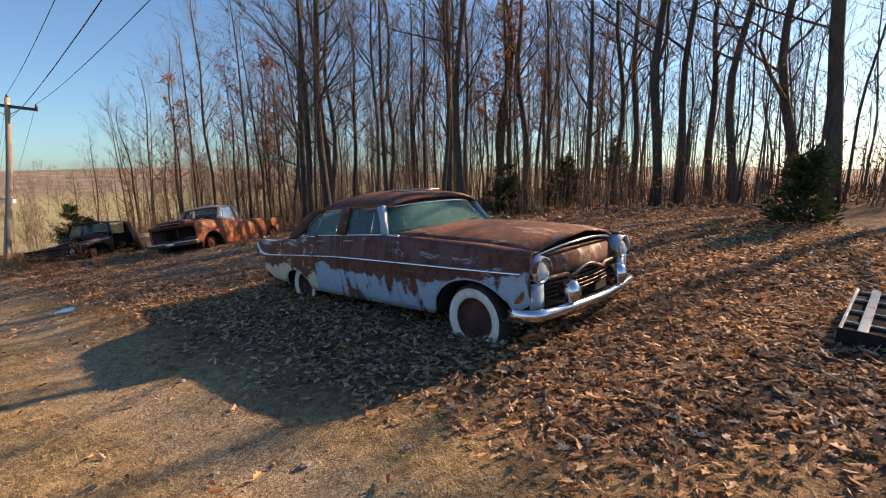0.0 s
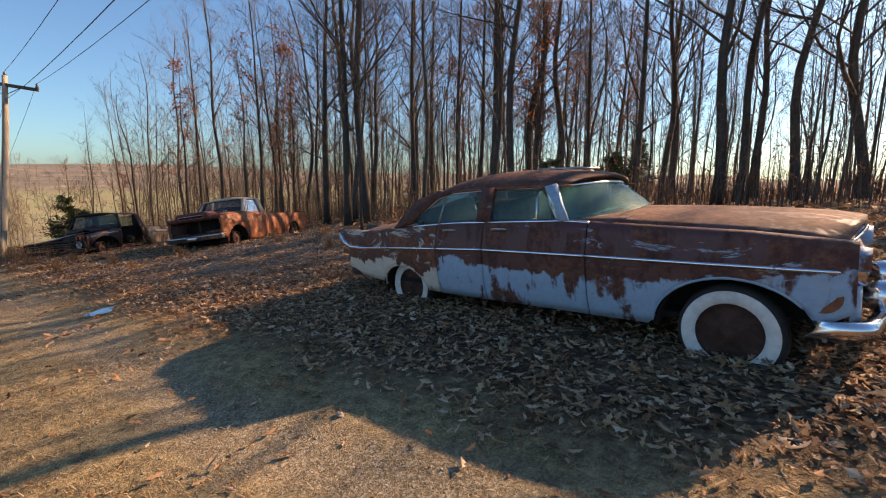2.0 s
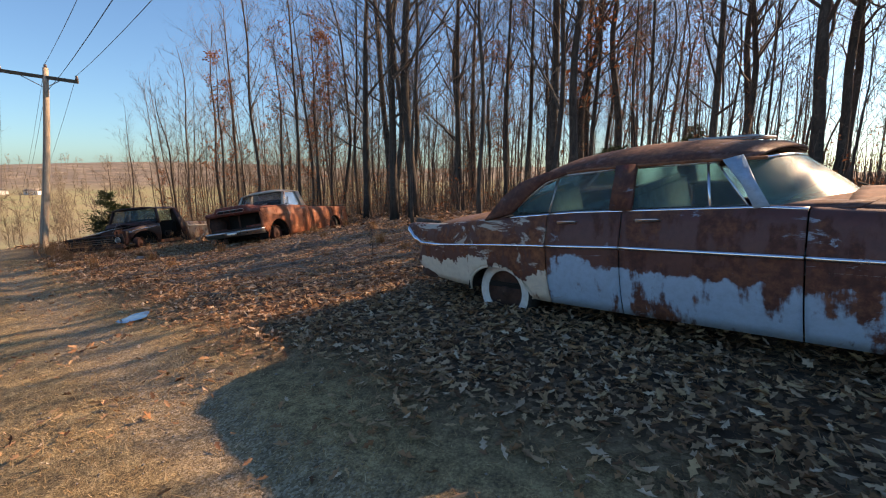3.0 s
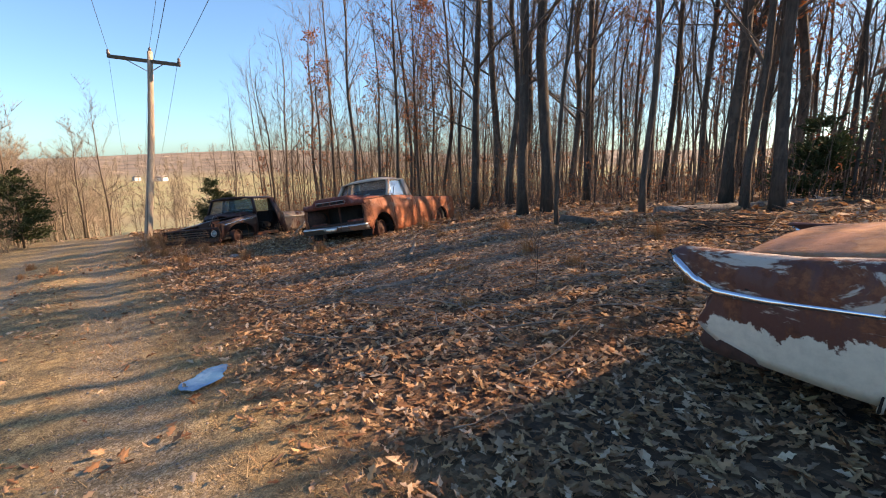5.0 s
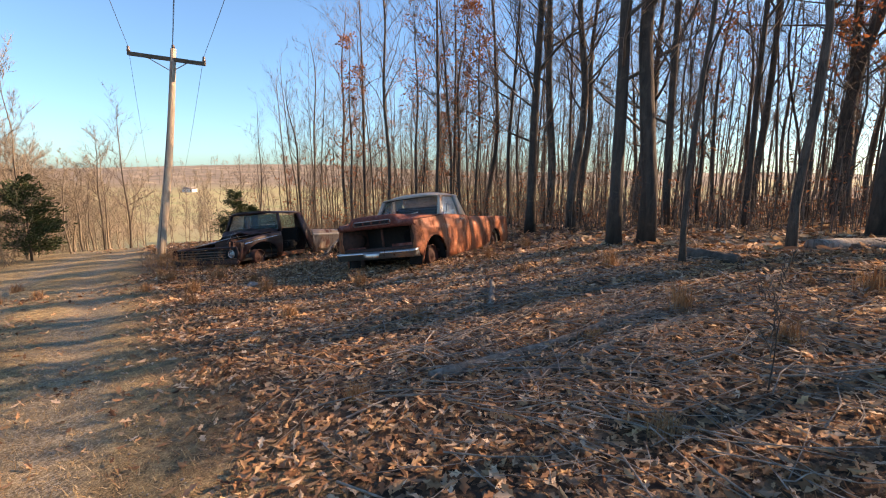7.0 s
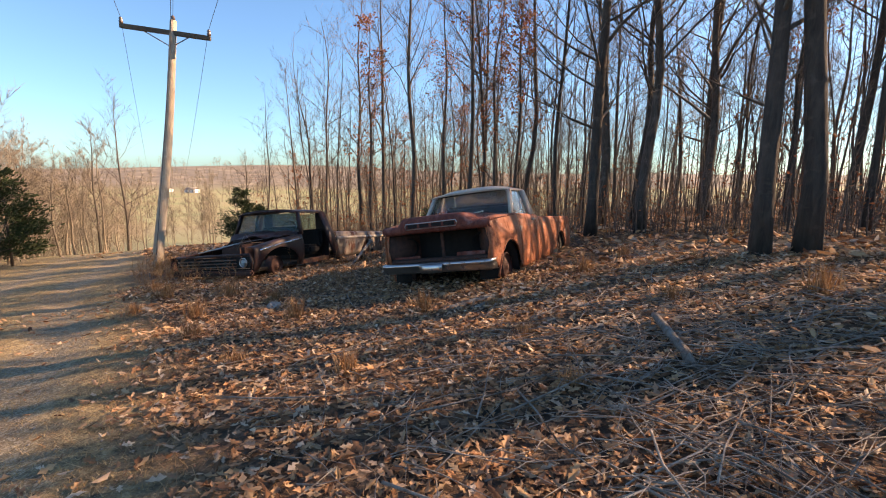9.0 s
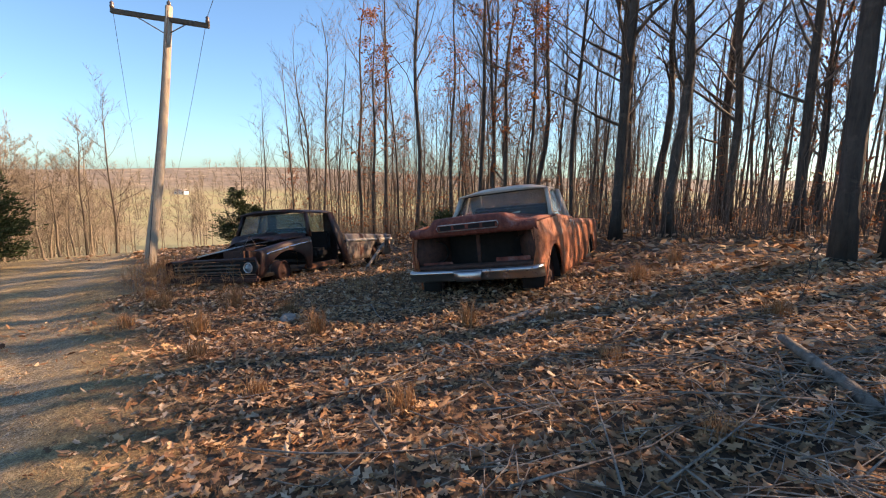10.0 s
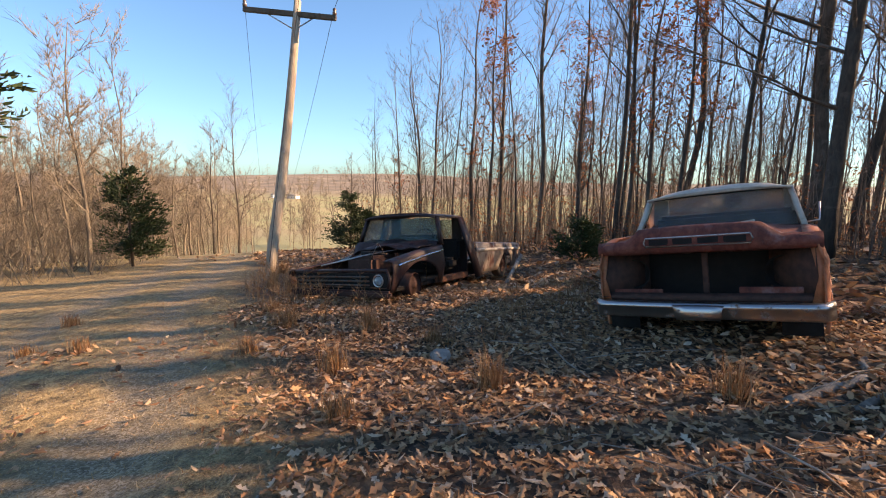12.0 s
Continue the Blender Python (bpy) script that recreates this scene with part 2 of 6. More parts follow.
def height(x, y):
    x, y = np.asarray(x, float), np.asarray(y, float)
    cx, cy = soft_range(x, -24, 9, 2.0), soft_range(y, -6, 22, 2.0)
    z = -0.168 + 0.1062 * cx + 0.0617 * cy + 0.00018 * cx * cx - 0.00164 * cx * cy - 0.00246 * cy * cy
    z = z + 0.20 * np.exp(-((cx + 6.6) ** 2 + (cy - 13.0) ** 2) / 9.0) - 0.12 * np.exp(-((cx + 12) ** 2 + (cy - 11) ** 2) / 8.0) - 0.60 * np.exp(-((cx + 17.2) ** 2 + (cy - 16.0) ** 2) / 9.0) - 0.14 * np.exp(-((cx + 11.2) ** 2 + (cy - 16.0) ** 2) / 6.0)
    z = z - 0.02 * np.exp(-((cx - 0.2) ** 2 + (cy - 4.6) ** 2) / 4.0)
    s = (x + 20) * -0.87 + (y - 10) * 0.5
    z = z - 8.0 * smooth(-2, 62, s) - 9.0 * smooth(60, 300, s)
    far = np.hypot(x, y)
    z = z + 32 * smooth(380, 900, s) * (0.85 + 0.45 * wave(x, y, 0.006, 3)) + smooth(500, 1200, far) * 2
    z = z + 2.2 * smooth(90, 140, s) * smooth(240, 160, s) * smooth(0.2, 0.6, wave(x, y, 0.03, 9))
    near = smooth(60, 30, far)
    litter = smooth(-0.6, 0.8, y - lane_edge(x))
    z = z + near * (0.030 * wave(x, y, 3.0, 1) * litter + 0.012 * wave(x, y, 9.0, 2) * litter + 0.02 * wave(x, y, 1.1, 4))
    lane = (y - lane_edge(x))
    z = z - near * 0.035 * (np.exp(-((lane + 1.0) / 0.28) ** 2) + np.exp(-((lane + 2.7) / 0.28) ** 2)) * (1 - litter)
    z = z - 0.05 * np.exp(-(((x + 7.33) / 0.30) ** 2 + ((y - 5.62) / 0.22) ** 2))
    return z


def gh(x, y):
    return float(height(x, y))


def mk(name, verts, faces, mat, parent=None, label="", smooth_shade=False, kind=""):
    me = bpy.data.meshes.new(name)
    me.from_pydata([tuple(v) for v in verts], [], [tuple(f) for f in faces])
    me.materials.append(mat)
    if smooth_shade:
        me.polygons.foreach_set("use_smooth", [True] * len(me.polygons))
    me.update()
    ob = new(name, me)
    if parent:
        ob.parent = parent
    if label:
        ob["label"] = label
    if kind:
        ob["kind"] = kind
    return ob


def empty(name, m, label, category, group=""):
    ob = new(name)
    ob.matrix_world = m
    return tagged(ob, label, category, group)


def axis_steps(lo, hi, step, far_lo, far_hi):
    out = list(np.arange(lo, hi + step / 2, step))
    d, v = step, hi
    while v < far_hi:
        d *= 1.16
        v += d
        out.append(v)
    d, v = step, lo
    while v > far_lo:
        d *= 1.16
        v -= d
        out.insert(0, v)
    return np.array(out)


def build_ground():
    xs = axis_steps(-18, 5, 0.14, -3000, 3000)
    ys = axis_steps(-1, 15, 0.14, -3000, 3000)
    X, Y = np.meshgrid(xs, ys)
    V = np.stack([X, Y, height(X, Y)], -1).reshape(-1, 3)
    nx, ny = len(xs), len(ys)
    i, j = np.meshgrid(np.arange(nx - 1), np.arange(ny - 1))
    a = (j * nx + i).ravel()
    F = np.stack([a, a + 1, a + nx + 1, a + nx], 1)
    me = bpy.data.meshes.new("ground")
    me.vertices.add(len(V))
    me.vertices.foreach_set("co", V.ravel())
    me.loops.add(F.size)
    me.loops.foreach_set("vertex_index", F.ravel())
    me.polygons.add(len(F))
    me.polygons.foreach_set("loop_start", np.arange(0, F.size, 4))
    me.polygons.foreach_set("loop_total", np.full(len(F), 4))
    me.polygons.foreach_set("use_smooth", np.full(len(F), True))
    me.update(calc_edges=True)
    litter = np.clip(smooth(-0.7, 0.7, V[:, 1] - lane_edge(V[:, 0]) + 0.5 * wave(V[:, 0], V[:, 1], 2.4, 8)), 0, 1)
    litter *= smooth(-0.3, 0.2, 1.0 - smooth(8, 34, (V[:, 0] + 20) * -0.87 + (V[:, 1] - 10) * 0.5) * smooth(45, 30, V[:, 1]))
    at = me.attributes.new("litter", "FLOAT", "POINT")
    at.data.foreach_set("value", litter)
    s = (V[:, 0] + 20) * -0.87 + (V[:, 1] - 10) * 0.5
    at = me.attributes.new("meadow", "FLOAT", "POINT")
    at.data.foreach_set("value", smooth(6, 26, s))
    at = me.attributes.new("hill", "FLOAT", "POINT")
    at.data.foreach_set("value", np.maximum(smooth(440, 540, s + 160 * wave(V[:, 0], V[:, 1], 0.02, 6)), smooth(60, 120, np.hypot(V[:, 0], V[:, 1])) * smooth(120, 40, s)))
    lane = V[:, 1] - lane_edge(V[:, 0])
    at = me.attributes.new("track", "FLOAT", "POINT")
    at.data.foreach_set("value", np.clip(np.exp(-((lane + 1.0) / 0.55) ** 2) + np.exp(-((lane + 2.7) / 0.55) ** 2), 0, 1))
    a = Mat("ground_earth", 0.95)

    def attr(n):
        k = a.node("ShaderNodeAttribute")
        k.attribute_name = n
        return k.outputs["Fac"]
    n1, n2, n3 = a.noise(0.9, 5), a.noise(9, 7, 0.7), a.noise(60, 5, 0.7)
    straw = a.ramp(a.mix(0.5, n2, n3), (0.40, (0.075, 0.053, 0.026)), (0.50, (0.255, 0.180, 0.082)), (0.60, (0.50, 0.375, 0.190)))
    gravel = a.ramp(a.voro(70, out=1), (0.2, (0.085, 0.068, 0.047)), (0.55, (0.24, 0.195, 0.135)), (0.85, (0.50, 0.44, 0.35)))
    drive = a.mix(a.math("MULTIPLY", a.step(a.math("ADD", a.math("MULTIPLY", attr("track"), 0.7), n1), 0.7, 1.2), 0.6), straw, gravel)
    drive = a.mix(a.math("MULTIPLY", a.step(n1, 0.45, 0.7), 0.35), drive, (0.16, 0.13, 0.075))
    cell = a.voro(24, out=1)
    soil = a.ramp(a.mix(0.5, a.axis(0, cell), n2), (0.28, (0.020, 0.013, 0.008)), (0.45, (0.060, 0.035, 0.020)), (0.6, (0.14, 0.084, 0.048)), (0.78, (0.27, 0.19, 0.125)))
    wood = a.mix(a.step(n1, 0.35, 0.75), soil, a.mix(0.5, soil, (0.16, 0.085, 0.045)))
    col = a.mix(attr("litter"), drive, wood)
    field = a.ramp(a.noise(0.035, 5), (0.35, (0.22, 0.19, 0.105)), (0.5, (0.21, 0.215, 0.105)), (0.62, (0.12, 0.175, 0.07)))
    col = a.mix(attr("meadow"), col, a.mix(0.22, field, straw))
    col = a.mix(attr("hill"), col, a.ramp(a.noise(0.035, 9, 0.75), (0.35, (0.080, 0.070, 0.060)), (0.55, (0.16, 0.13, 0.10)), (0.68, (0.34, 0.28, 0.18))))
    a.color(col)
    a.bump(a.math("ADD", n3, a.math("MULTIPLY", n2, 1.5)), 0.7, 0.03)
    me.materials.append(a.m)
    return tagged(new("ground", me), "rutted dirt and dry grass drive beside leaf-covered woodland floor", "ground", kind="structure")


build_ground()


def tubes(paths, sides, caps=True):
    """Tapered round strands: each path is a list of (point, radius)."""
    V, F = [], []
    for path in paths:
        base = len(V)
        n = len(path)
        pts = [Vector(p) for p, _ in path]
        for i, (p, r) in enumerate(path):
            d = (pts[min(i + 1, n - 1)] - pts[max(i - 1, 0)])
            d = d.normalized() if d.length > 1e-6 else Vector((0, 0, 1))
            u = d.orthogonal().normalized() if abs(d.z) < 0.95 else Vector((1, 0, 0))
            u = (u - d * u.dot(d)).normalized()
            w = d.cross(u)
            for k in range(sides):
                an = 2 * math.pi * k / sides
                V.append(pts[i] + (u * math.cos(an) + w * math.sin(an)) * r)
        for i in range(n - 1):
            for k in range(sides):
                a, b = base + i * sides + k, base + i * sides + (k + 1) % sides
                F.append((a, b, b + sides, a + sides))
        if caps:
            F.append(tuple(base + k for k in range(sides))[::-1])
            F.append(tuple(base + (n - 1) * sides + k for k in range(sides)))
    return V, F


def spikes(paths):
    """Three-sided twigs that run out to a point."""
    V, F = [], []
    for path in paths:
        base, n = len(V), len(path)
        for i, (p, r) in enumerate(path[:-1]):
            d = (path[i + 1][0] - path[max(i - 1, 0)][0])
            u = d.orthogonal().normalized() * r
            w = d.normalized().cross(u)
            V += [p + u, p - u * 0.5 + w * 0.866, p - u * 0.5 - w * 0.866]
        V.append(path[-1][0])
        for i in range(n - 2):
            for k in range(3):
                a, b = base + i * 3 + k, base + i * 3 + (k + 1) % 3
                F += [(a, b, b + 3), (a, b + 3, a + 3)]
        a = base + (n - 2) * 3
        F += [(a, a + 1, a + 3), (a + 1, a + 2, a + 3), (a + 2, a, a + 3)]
    return V, F


def tube_ob(name, paths, sides, mat, parent=None, label=""):
    V, F = tubes(paths, sides)
    return mk(name, V, F, mat, parent, label, True)

def solid(ob, t, off=-1.0):
    m = ob.modifiers.new("thickness", "SOLIDIFY")
    m.thickness, m.offset = t, off
    return ob


def grid_faces(n, m, base=0, flip=False):
    F = []
    for i in range(n - 1):
        for j in range(m - 1):
            a = base + i * m + j
            f = (a, a + 1, a + m + 1, a + m)
            F.append(f[::-1] if flip else f)
    return F


def sheet(name, rows, mat, parent, label="", thick=0.012, flip=False):
    """A thick panel from rows of points."""
    V = [p for r in rows for p in r]
    ob = mk(name, V, grid_faces(len(rows), len(rows[0]), 0, flip), mat, parent, label, True)
    return solid(ob, thick) if thick else ob


def box(name, size, m, mat, parent, label="", bevel=0.012):
    bm = bmesh.new()
    bmesh.ops.create_cube(bm, size=1.0)
    bmesh.ops.scale(bm, vec=size, verts=bm.verts)
    if bevel:
        bmesh.ops.bevel(bm, geom=bm.edges[:], offset=min(bevel, min(size) * 0.3), segments=2, affect="EDGES")
    bmesh.ops.transform(bm, matrix=m, verts=bm.verts)
    me = bpy.data.meshes.new(name)
    bm.to_mesh(me)
    bm.free()
    me.materials.append(mat)
    ob = new(name, me)
    ob.parent = parent
    if label:
        ob["label"] = label
    return ob


# ---- trees ----


def grow(rng, h, r0, lean, first, limbs, spread, sub, twig=0.006):
    """Trunk path, limb paths and twig paths of a bare tree."""
    trunk, pts = [], []
    n = 13
    dx, dy = lean
    wob = [rng.uniform(-1, 1) for _ in range(8)]
    for i in range(n):
        t = i / (n - 1)
        x = dx * h * t + 0.034 * h * (math.sin(t * 5 + wob[0] * 3) * wob[1] + 0.45 * math.sin(t * 13 + wob[2] * 3) * wob[3]) * t ** 0.5
        y = dy * h * t + 0.032 * h * (math.sin(t * 5 + wob[4] * 3) * wob[5] + 0.4 * math.sin(t * 12 + wob[6] * 3) * wob[7]) * t ** 0.5
        flare = 1 + 0.35 * max(0, 1 - t * 26) ** 2
        r = r0 * flare * (1 - 0.86 * t ** 1.15)
        trunk.append((Vector((x, y, h * t - 0.15)), r))
        pts.append(Vector((x, y, h * t)))
    big, small, tips = [], [], []
    for k in range(limbs):
        t = first + (0.97 - first) * (k + rng.random()) / limbs
        i = min(n - 2, int(t * (n - 1)))
        f = t * (n - 1) - i
        p = pts[i].lerp(pts[i + 1], f)
        rr = r0 * (1 - 0.86 * t ** 1.15) * rng.uniform(0.24, 0.62)
        an = rng.uniform(0, 6.283)
        up = rng.uniform(0.4, 2.2)
        d = Vector((math.cos(an), math.sin(an), up)).normalized()
        L = spread * h * rng.uniform(0.5, 1.25) * (1.15 - 0.75 * t)
        path, q = [(p, rr)], p.copy()
        for s in range(4):
            d = (d + Vector((rng.uniform(-.34, .34), rng.uniform(-.34, .34), rng.uniform(-.1, .34)))).normalized()
            q = q + d * L / 4
            path.append((q.copy(), rr * (1 - 0.22 * (s + 1))))
            for _ in range(sub):
                e = (d + Vector((rng.uniform(-1, 1), rng.uniform(-1, 1), rng.uniform(-.3, .9)))).normalized()
                l2 = L * rng.uniform(0.30, 0.70)
                m1 = q + e * l2 * 0.5
                e2 = (e + Vector((rng.uniform(-.5, .5), rng.uniform(-.5, .5), rng.uniform(-.1, .5)))).normalized()
                m2 = m1 + e2 * l2 * 0.5
                r2 = max(twig, rr * 0.26)
                small.append([(q.copy(), r2), (m1, r2 * 0.7), (m2, 0.003)])
                tips.append(m2)
                for _ in range(2):
                    e3 = (e2 + Vector((rng.uniform(-.9, .9), rng.uniform(-.9, .9), rng.uniform(-.3, .7)))).normalized()
                    m3 = m1 + e3 * l2 * rng.uniform(0.4, 0.8)
                    small.append([(m1, r2 * 0.75), (m3, 0.003)])
                    tips.append(m3)
        big.append(path)
    return trunk, big, small, tips


def leaf_cards(rng, tips, per, size):
    V, F = [], []
    for p in tips:
        for _ in range(per):
            c = p + Vector((rng.uniform(-.18, .18), rng.uniform(-.18, .18), rng.uniform(-.22, .08)))
            u = Vector((rng.uniform(-1, 1), rng.uniform(-1, 1), rng.uniform(-1, 1))).normalized()
            w = u.orthogonal().normalized()
            s = size * rng.uniform(0.6, 1.2)
            b = len(V)
            nrm = u.cross(w) * s * 0.25
            V += [c - u * s, c + w * s * 0.45 + nrm, c + u * s, c - w * s * 0.45 + nrm]
            F += [(b, b + 1, b + 2), (b, b + 2, b + 3)]
    return V, F


def tree_thing(seed, h, r0, lean=(0, 0), first=0.45, limbs=12, spread=0.20, sub=2, leaves=0, name="bare_tree", label="", category="tree", at=None):
    rng = random.Random(seed)
    trunk, big, small, tips = grow(rng, h, r0, lean, first, limbs, spread, sub)
    root = empty(name, Matrix.Translation(at or (0, 0, -500)), label, category, "woodland trees")
    V1, F1 = tubes([trunk], 10)
    V2, F2 = tubes(big, 4, False)
    mk("trunk", V1, F1, M_bark, root, "", True)
    o = len(V2)
    V3, F3 = spikes(small)
    crown = mk("crown", V2 + V3, F2 + [tuple(i + o for i in f) for f in F3], M_twig, root, "bare branches and twigs", True)
    if leaves:
        V, F = leaf_cards(rng, [t for t in tips if rng.random() < 0.5], leaves, 0.075)
        mk("leaves", V, F, M_oakleaf, crown, "dry russet leaves")
    return root


BARE = "tall bare deciduous tree with grey-brown bark in the woods"
protos = [tree_thing(11 + i, 14.0 + i % 3, 0.105, (0.012 * (i % 3 - 1), 0.010 * (i % 2)), 0.20 + 0.05 * (i % 4), 22, 0.27, 3, label=BARE) for i in range(8)]
slender = [tree_thing(31 + i, 13.0 + i % 3, 0.050, (0.02 * (i % 3 - 1), 0.02 * (i % 2)), 0.16 + 0.06 * (i % 3), 17, 0.19, 2, label="slender bare deciduous tree with grey-brown bark in the woods") for i in range(6)]
thin = [tree_thing(41 + i, 8.5, 0.036, (0.04 * (i % 3 - 1), 0.03 * (i % 2)), 0.16, 12, 0.15, 1, name="sapling", label="slender bare sapling standing among the trees") for i in range(4)]
oaks = [tree_thing(61 + i, 9.5, 0.080, (0, 0), 0.18, 13, 0.20, 2, leaves=6, name="oak_tree", label="young oak holding dry russet leaves in the woods") for i in range(2)]

# trees that stand close to the walk: x, y, girth, turn, height
near = [(-7.39, 13.6, 1.12, 0.3, 0.94), (-6.87, 13.8, 1.30, 2.0, 0.98), (-6.15, 11.95, 0.39, 1.1, 0.49), (-4.83, 13.4, 0.62, 2.6, 0.70), (-3.05, 14.5, 0.78, 0.5, 0.82), (-3.3, 16.2, 1.29, 4.0, 0.90), (-2.5, 14.6, 1.17, 1.7, 0.94),
        (-3.83, 21.0, 1.01, 1.0, 0.86), (-10.85, 18.5, 1.44, 3.0, 0.90), (-9.7, 18.9, 1.25, 0.2, 0.86), (-11.4, 21.5, 1.56, 5.0, 0.90), (-10.4, 22.6, 1.25, 2.2, 0.82), (-8.4, 22.8, 1.36, 0.9, 0.90), (-5.0, 22.7, 1.09, 4.4, 0.86),
        (-2.7, 23.3, 1.95, 1.6, 0.94), (-1.4, 21.9, 1.64, 2.9, 0.90), (1.4, 18.4, 1.21, 4.7, 0.86), (3.55, 16.7, 1.55, 3.3, 0.95), (4.25, 17.2, 1.2, 5.2, 0.88), (6.1, 17.8, 1.44, 0.1, 0.90), (7.8, 17.8, 1.52, 2.1, 0.90),
        # (9.9, 16.2), (12.0, 15.0), (11.5, 10.5): unseen trees, kept to cast shadows
        (6.3, 11.9, 1.48, 0.8, 0.94), (6.2, 21.4, 1.40, 3.6, 0.90), (3.46, 23.3, 1.56, 2.2, 0.90), (-8.6, 27.2, 1.79, 1.9, 0.90), (9.9, 16.2, 1.17, 0.7, 0.90), (12.0, 15.0, 1.17, 1.3, 0.98), (11.5, 10.5, 1.09, 2.5, 0.90),
        (-14.6, 23.1, 1.01, 0.2, 0.86), (-15.8, 20.9, 0.82, 5.0, 0.82), (-12.6, 21.0, 0.78, 2.9, 0.78), (-18.9, 21.6, 0.94, 3.9, 0.90), (-21.8, 23.4, 1.01, 1.2, 0.86), (-24.2, 24.4, 0.94, 4.2, 0.82), (-27.0, 24.8, 0.86, 2.4, 0.74)]


def put(ob, x, y, s=1.0, rz=0.0, sz=None, sink=0.05, lean=0.0):
    m = Matrix.Translation((x, y, gh(x, y) - sink)) @ Matrix.Rotation(rz, 4, "Z") @ Matrix.Rotation(lean, 4, "X")
    c = copy_thing(ob, m)
    c.scale = (s, s, sz or s)
    return c


for i, (x, y, s, rz, sz) in enumerate(near):
    put(protos[i % 8], x, y, s, rz, sz, lean=0.015 * (i % 3 - 1))


def wood_edge(x):
    """The y at which the woods begin."""
    return float(np.interp(x, [-60, -36, -29, -24, -20, -14, -8, -2, 4, 9, 14, 40], [42, 28.5, 21.3, 20.0, 19.3, 20.5, 18.0, 16.5, 15.0, 11.5, 6.0, 0]))


def light_tree(seed, h, r0, sub=1, first=0.20, limbs=14, spread=0.24, twig=0.009):
    """A sparer tree for the depth of the woods, as plain lists."""
    rg = random.Random(seed)
    trunk, big, small, tips = grow(rg, h, r0, (rg.uniform(-.04, .04), rg.uniform(-.04, .04)), first, limbs, spread, sub, twig)
    V, F = tubes([trunk[::2]], 6, False)
    F = [t for a, b, c, d in F for t in ((a, b, c), (a, c, d))]
    for part_paths in (big, small):
        o = len(V)
        v, f = spikes(part_paths)
        V += v
        F += [tuple(i + o for i in g) for g in f]
    return np.array([tuple(v) for v in V]), np.array(F)


lights = [light_tree(91 + i, 14, 0.075 if i > 1 else 0.115) for i in range(5)]
rng = random.Random(5)
taken = [(x, y) for x, y, *_ in near]
singles, joined = 0, []
spots = []
for _ in range(9000):
    x, y = rng.uniform(-36, 46), rng.uniform(2, 72)
    d = y - wood_edge(x)
    if d < 0.4 or (x > 9 and y < 6) or d > 36:
        continue
    gap = 1.35 if d < 14 else 1.75
    if x > 3:
        gap *= 1.5
    if any((x - a) ** 2 + (y - b) ** 2 < gap * gap for a, b in taken):
        continue
    taken.append((x, y))
    spots.append((d, x, y))
    if len(spots) >= 325:
        break
spots.sort()
for k, (d, x, y) in enumerate(spots):
    girth = rng.choice((0.3, 0.34, 0.4, 0.45, 0.52, 0.62, 0.8, 1.1))
    tall = rng.uniform(0.66, 1.0) * (0.82 + 0.18 * min(1, girth)) * float(np.interp(x, [-34, -22], [0.72, 1.05]))
    if d < 10 and rng.random() < 0.27:
        put(thin[rng.randrange(4)], x, y, rng.uniform(0.7, 1.2), rng.uniform(0, 6.28), lean=rng.uniform(-.06, .06))
    elif d < 12 and rng.random() < 0.11:
        put(oaks[rng.randrange(2)], x, y, rng.uniform(0.7, 1.1), rng.uniform(0, 6.28))
    elif singles < 200:
        singles += 1
        if girth < 0.6:
            put(slender[rng.randrange(6)], x, y, girth * 2.2, rng.uniform(0, 6.28), tall, lean=rng.uniform(-.07, .07))
        else:
            put(protos[rng.randrange(8)], x, y, girth, rng.uniform(0, 6.28), tall, lean=rng.uniform(-.05, .05))
    else:
        joined.append((x, y, girth, tall))
for x, y, s in ((-20.9, 21.4, 0.95), (-2.2, 21.2, 1.35), (-15.2, 21.8, 1.0), (-17.6, 22.0, 1.0), (-2.6, 25.5, 1.25), (-14.2, 21.3, 0.9)):
    put(oaks[int(abs(x)) % 2], x, y, s, x)
for o in protos + slender + thin + oaks:
    for c in list(o.children_recursive):
        bpy.data.objects.remove(c)
    bpy.data.objects.remove(o)


def merge(name, items, mat, label, category):
    """Many placed copies of light meshes as one mesh; items: (verts, faces, matrix)."""
    Vs, Fs, o = [], [], 0
    for V, F, m in items:
        M = np.array(m)
        Vs.append(V @ M[:3, :3].T + M[:3, 3])
        Fs.append(F + o)
        o += len(V)
    V, F = np.concatenate(Vs), np.concatenate(Fs)
    k = F.shape[1]
    me = bpy.data.meshes.new(name)
    me.vertices.add(len(V))
    me.vertices.foreach_set("co", V.astype(np.float32).ravel())
    me.loops.add(F.size)
    me.loops.foreach_set("vertex_index", F.astype(np.int32).ravel())
    me.polygons.add(len(F))
    me.polygons.foreach_set("loop_start", np.arange(0, F.size, k))
    me.polygons.foreach_set("loop_total", np.full(len(F), k))
    me.update(calc_edges=True)
    me.materials.append(mat)
    return tagged(new(name, me), label, category, kind="stuff")


def placed(x, y, s, sz, rz, z=None):
    return Matrix.Translation((x, y, gh(x, y) - 0.1 if z is None else z)) @ Matrix.Rotation(rz, 4, "Z") @ Matrix.Diagonal((s, s, sz, 1))


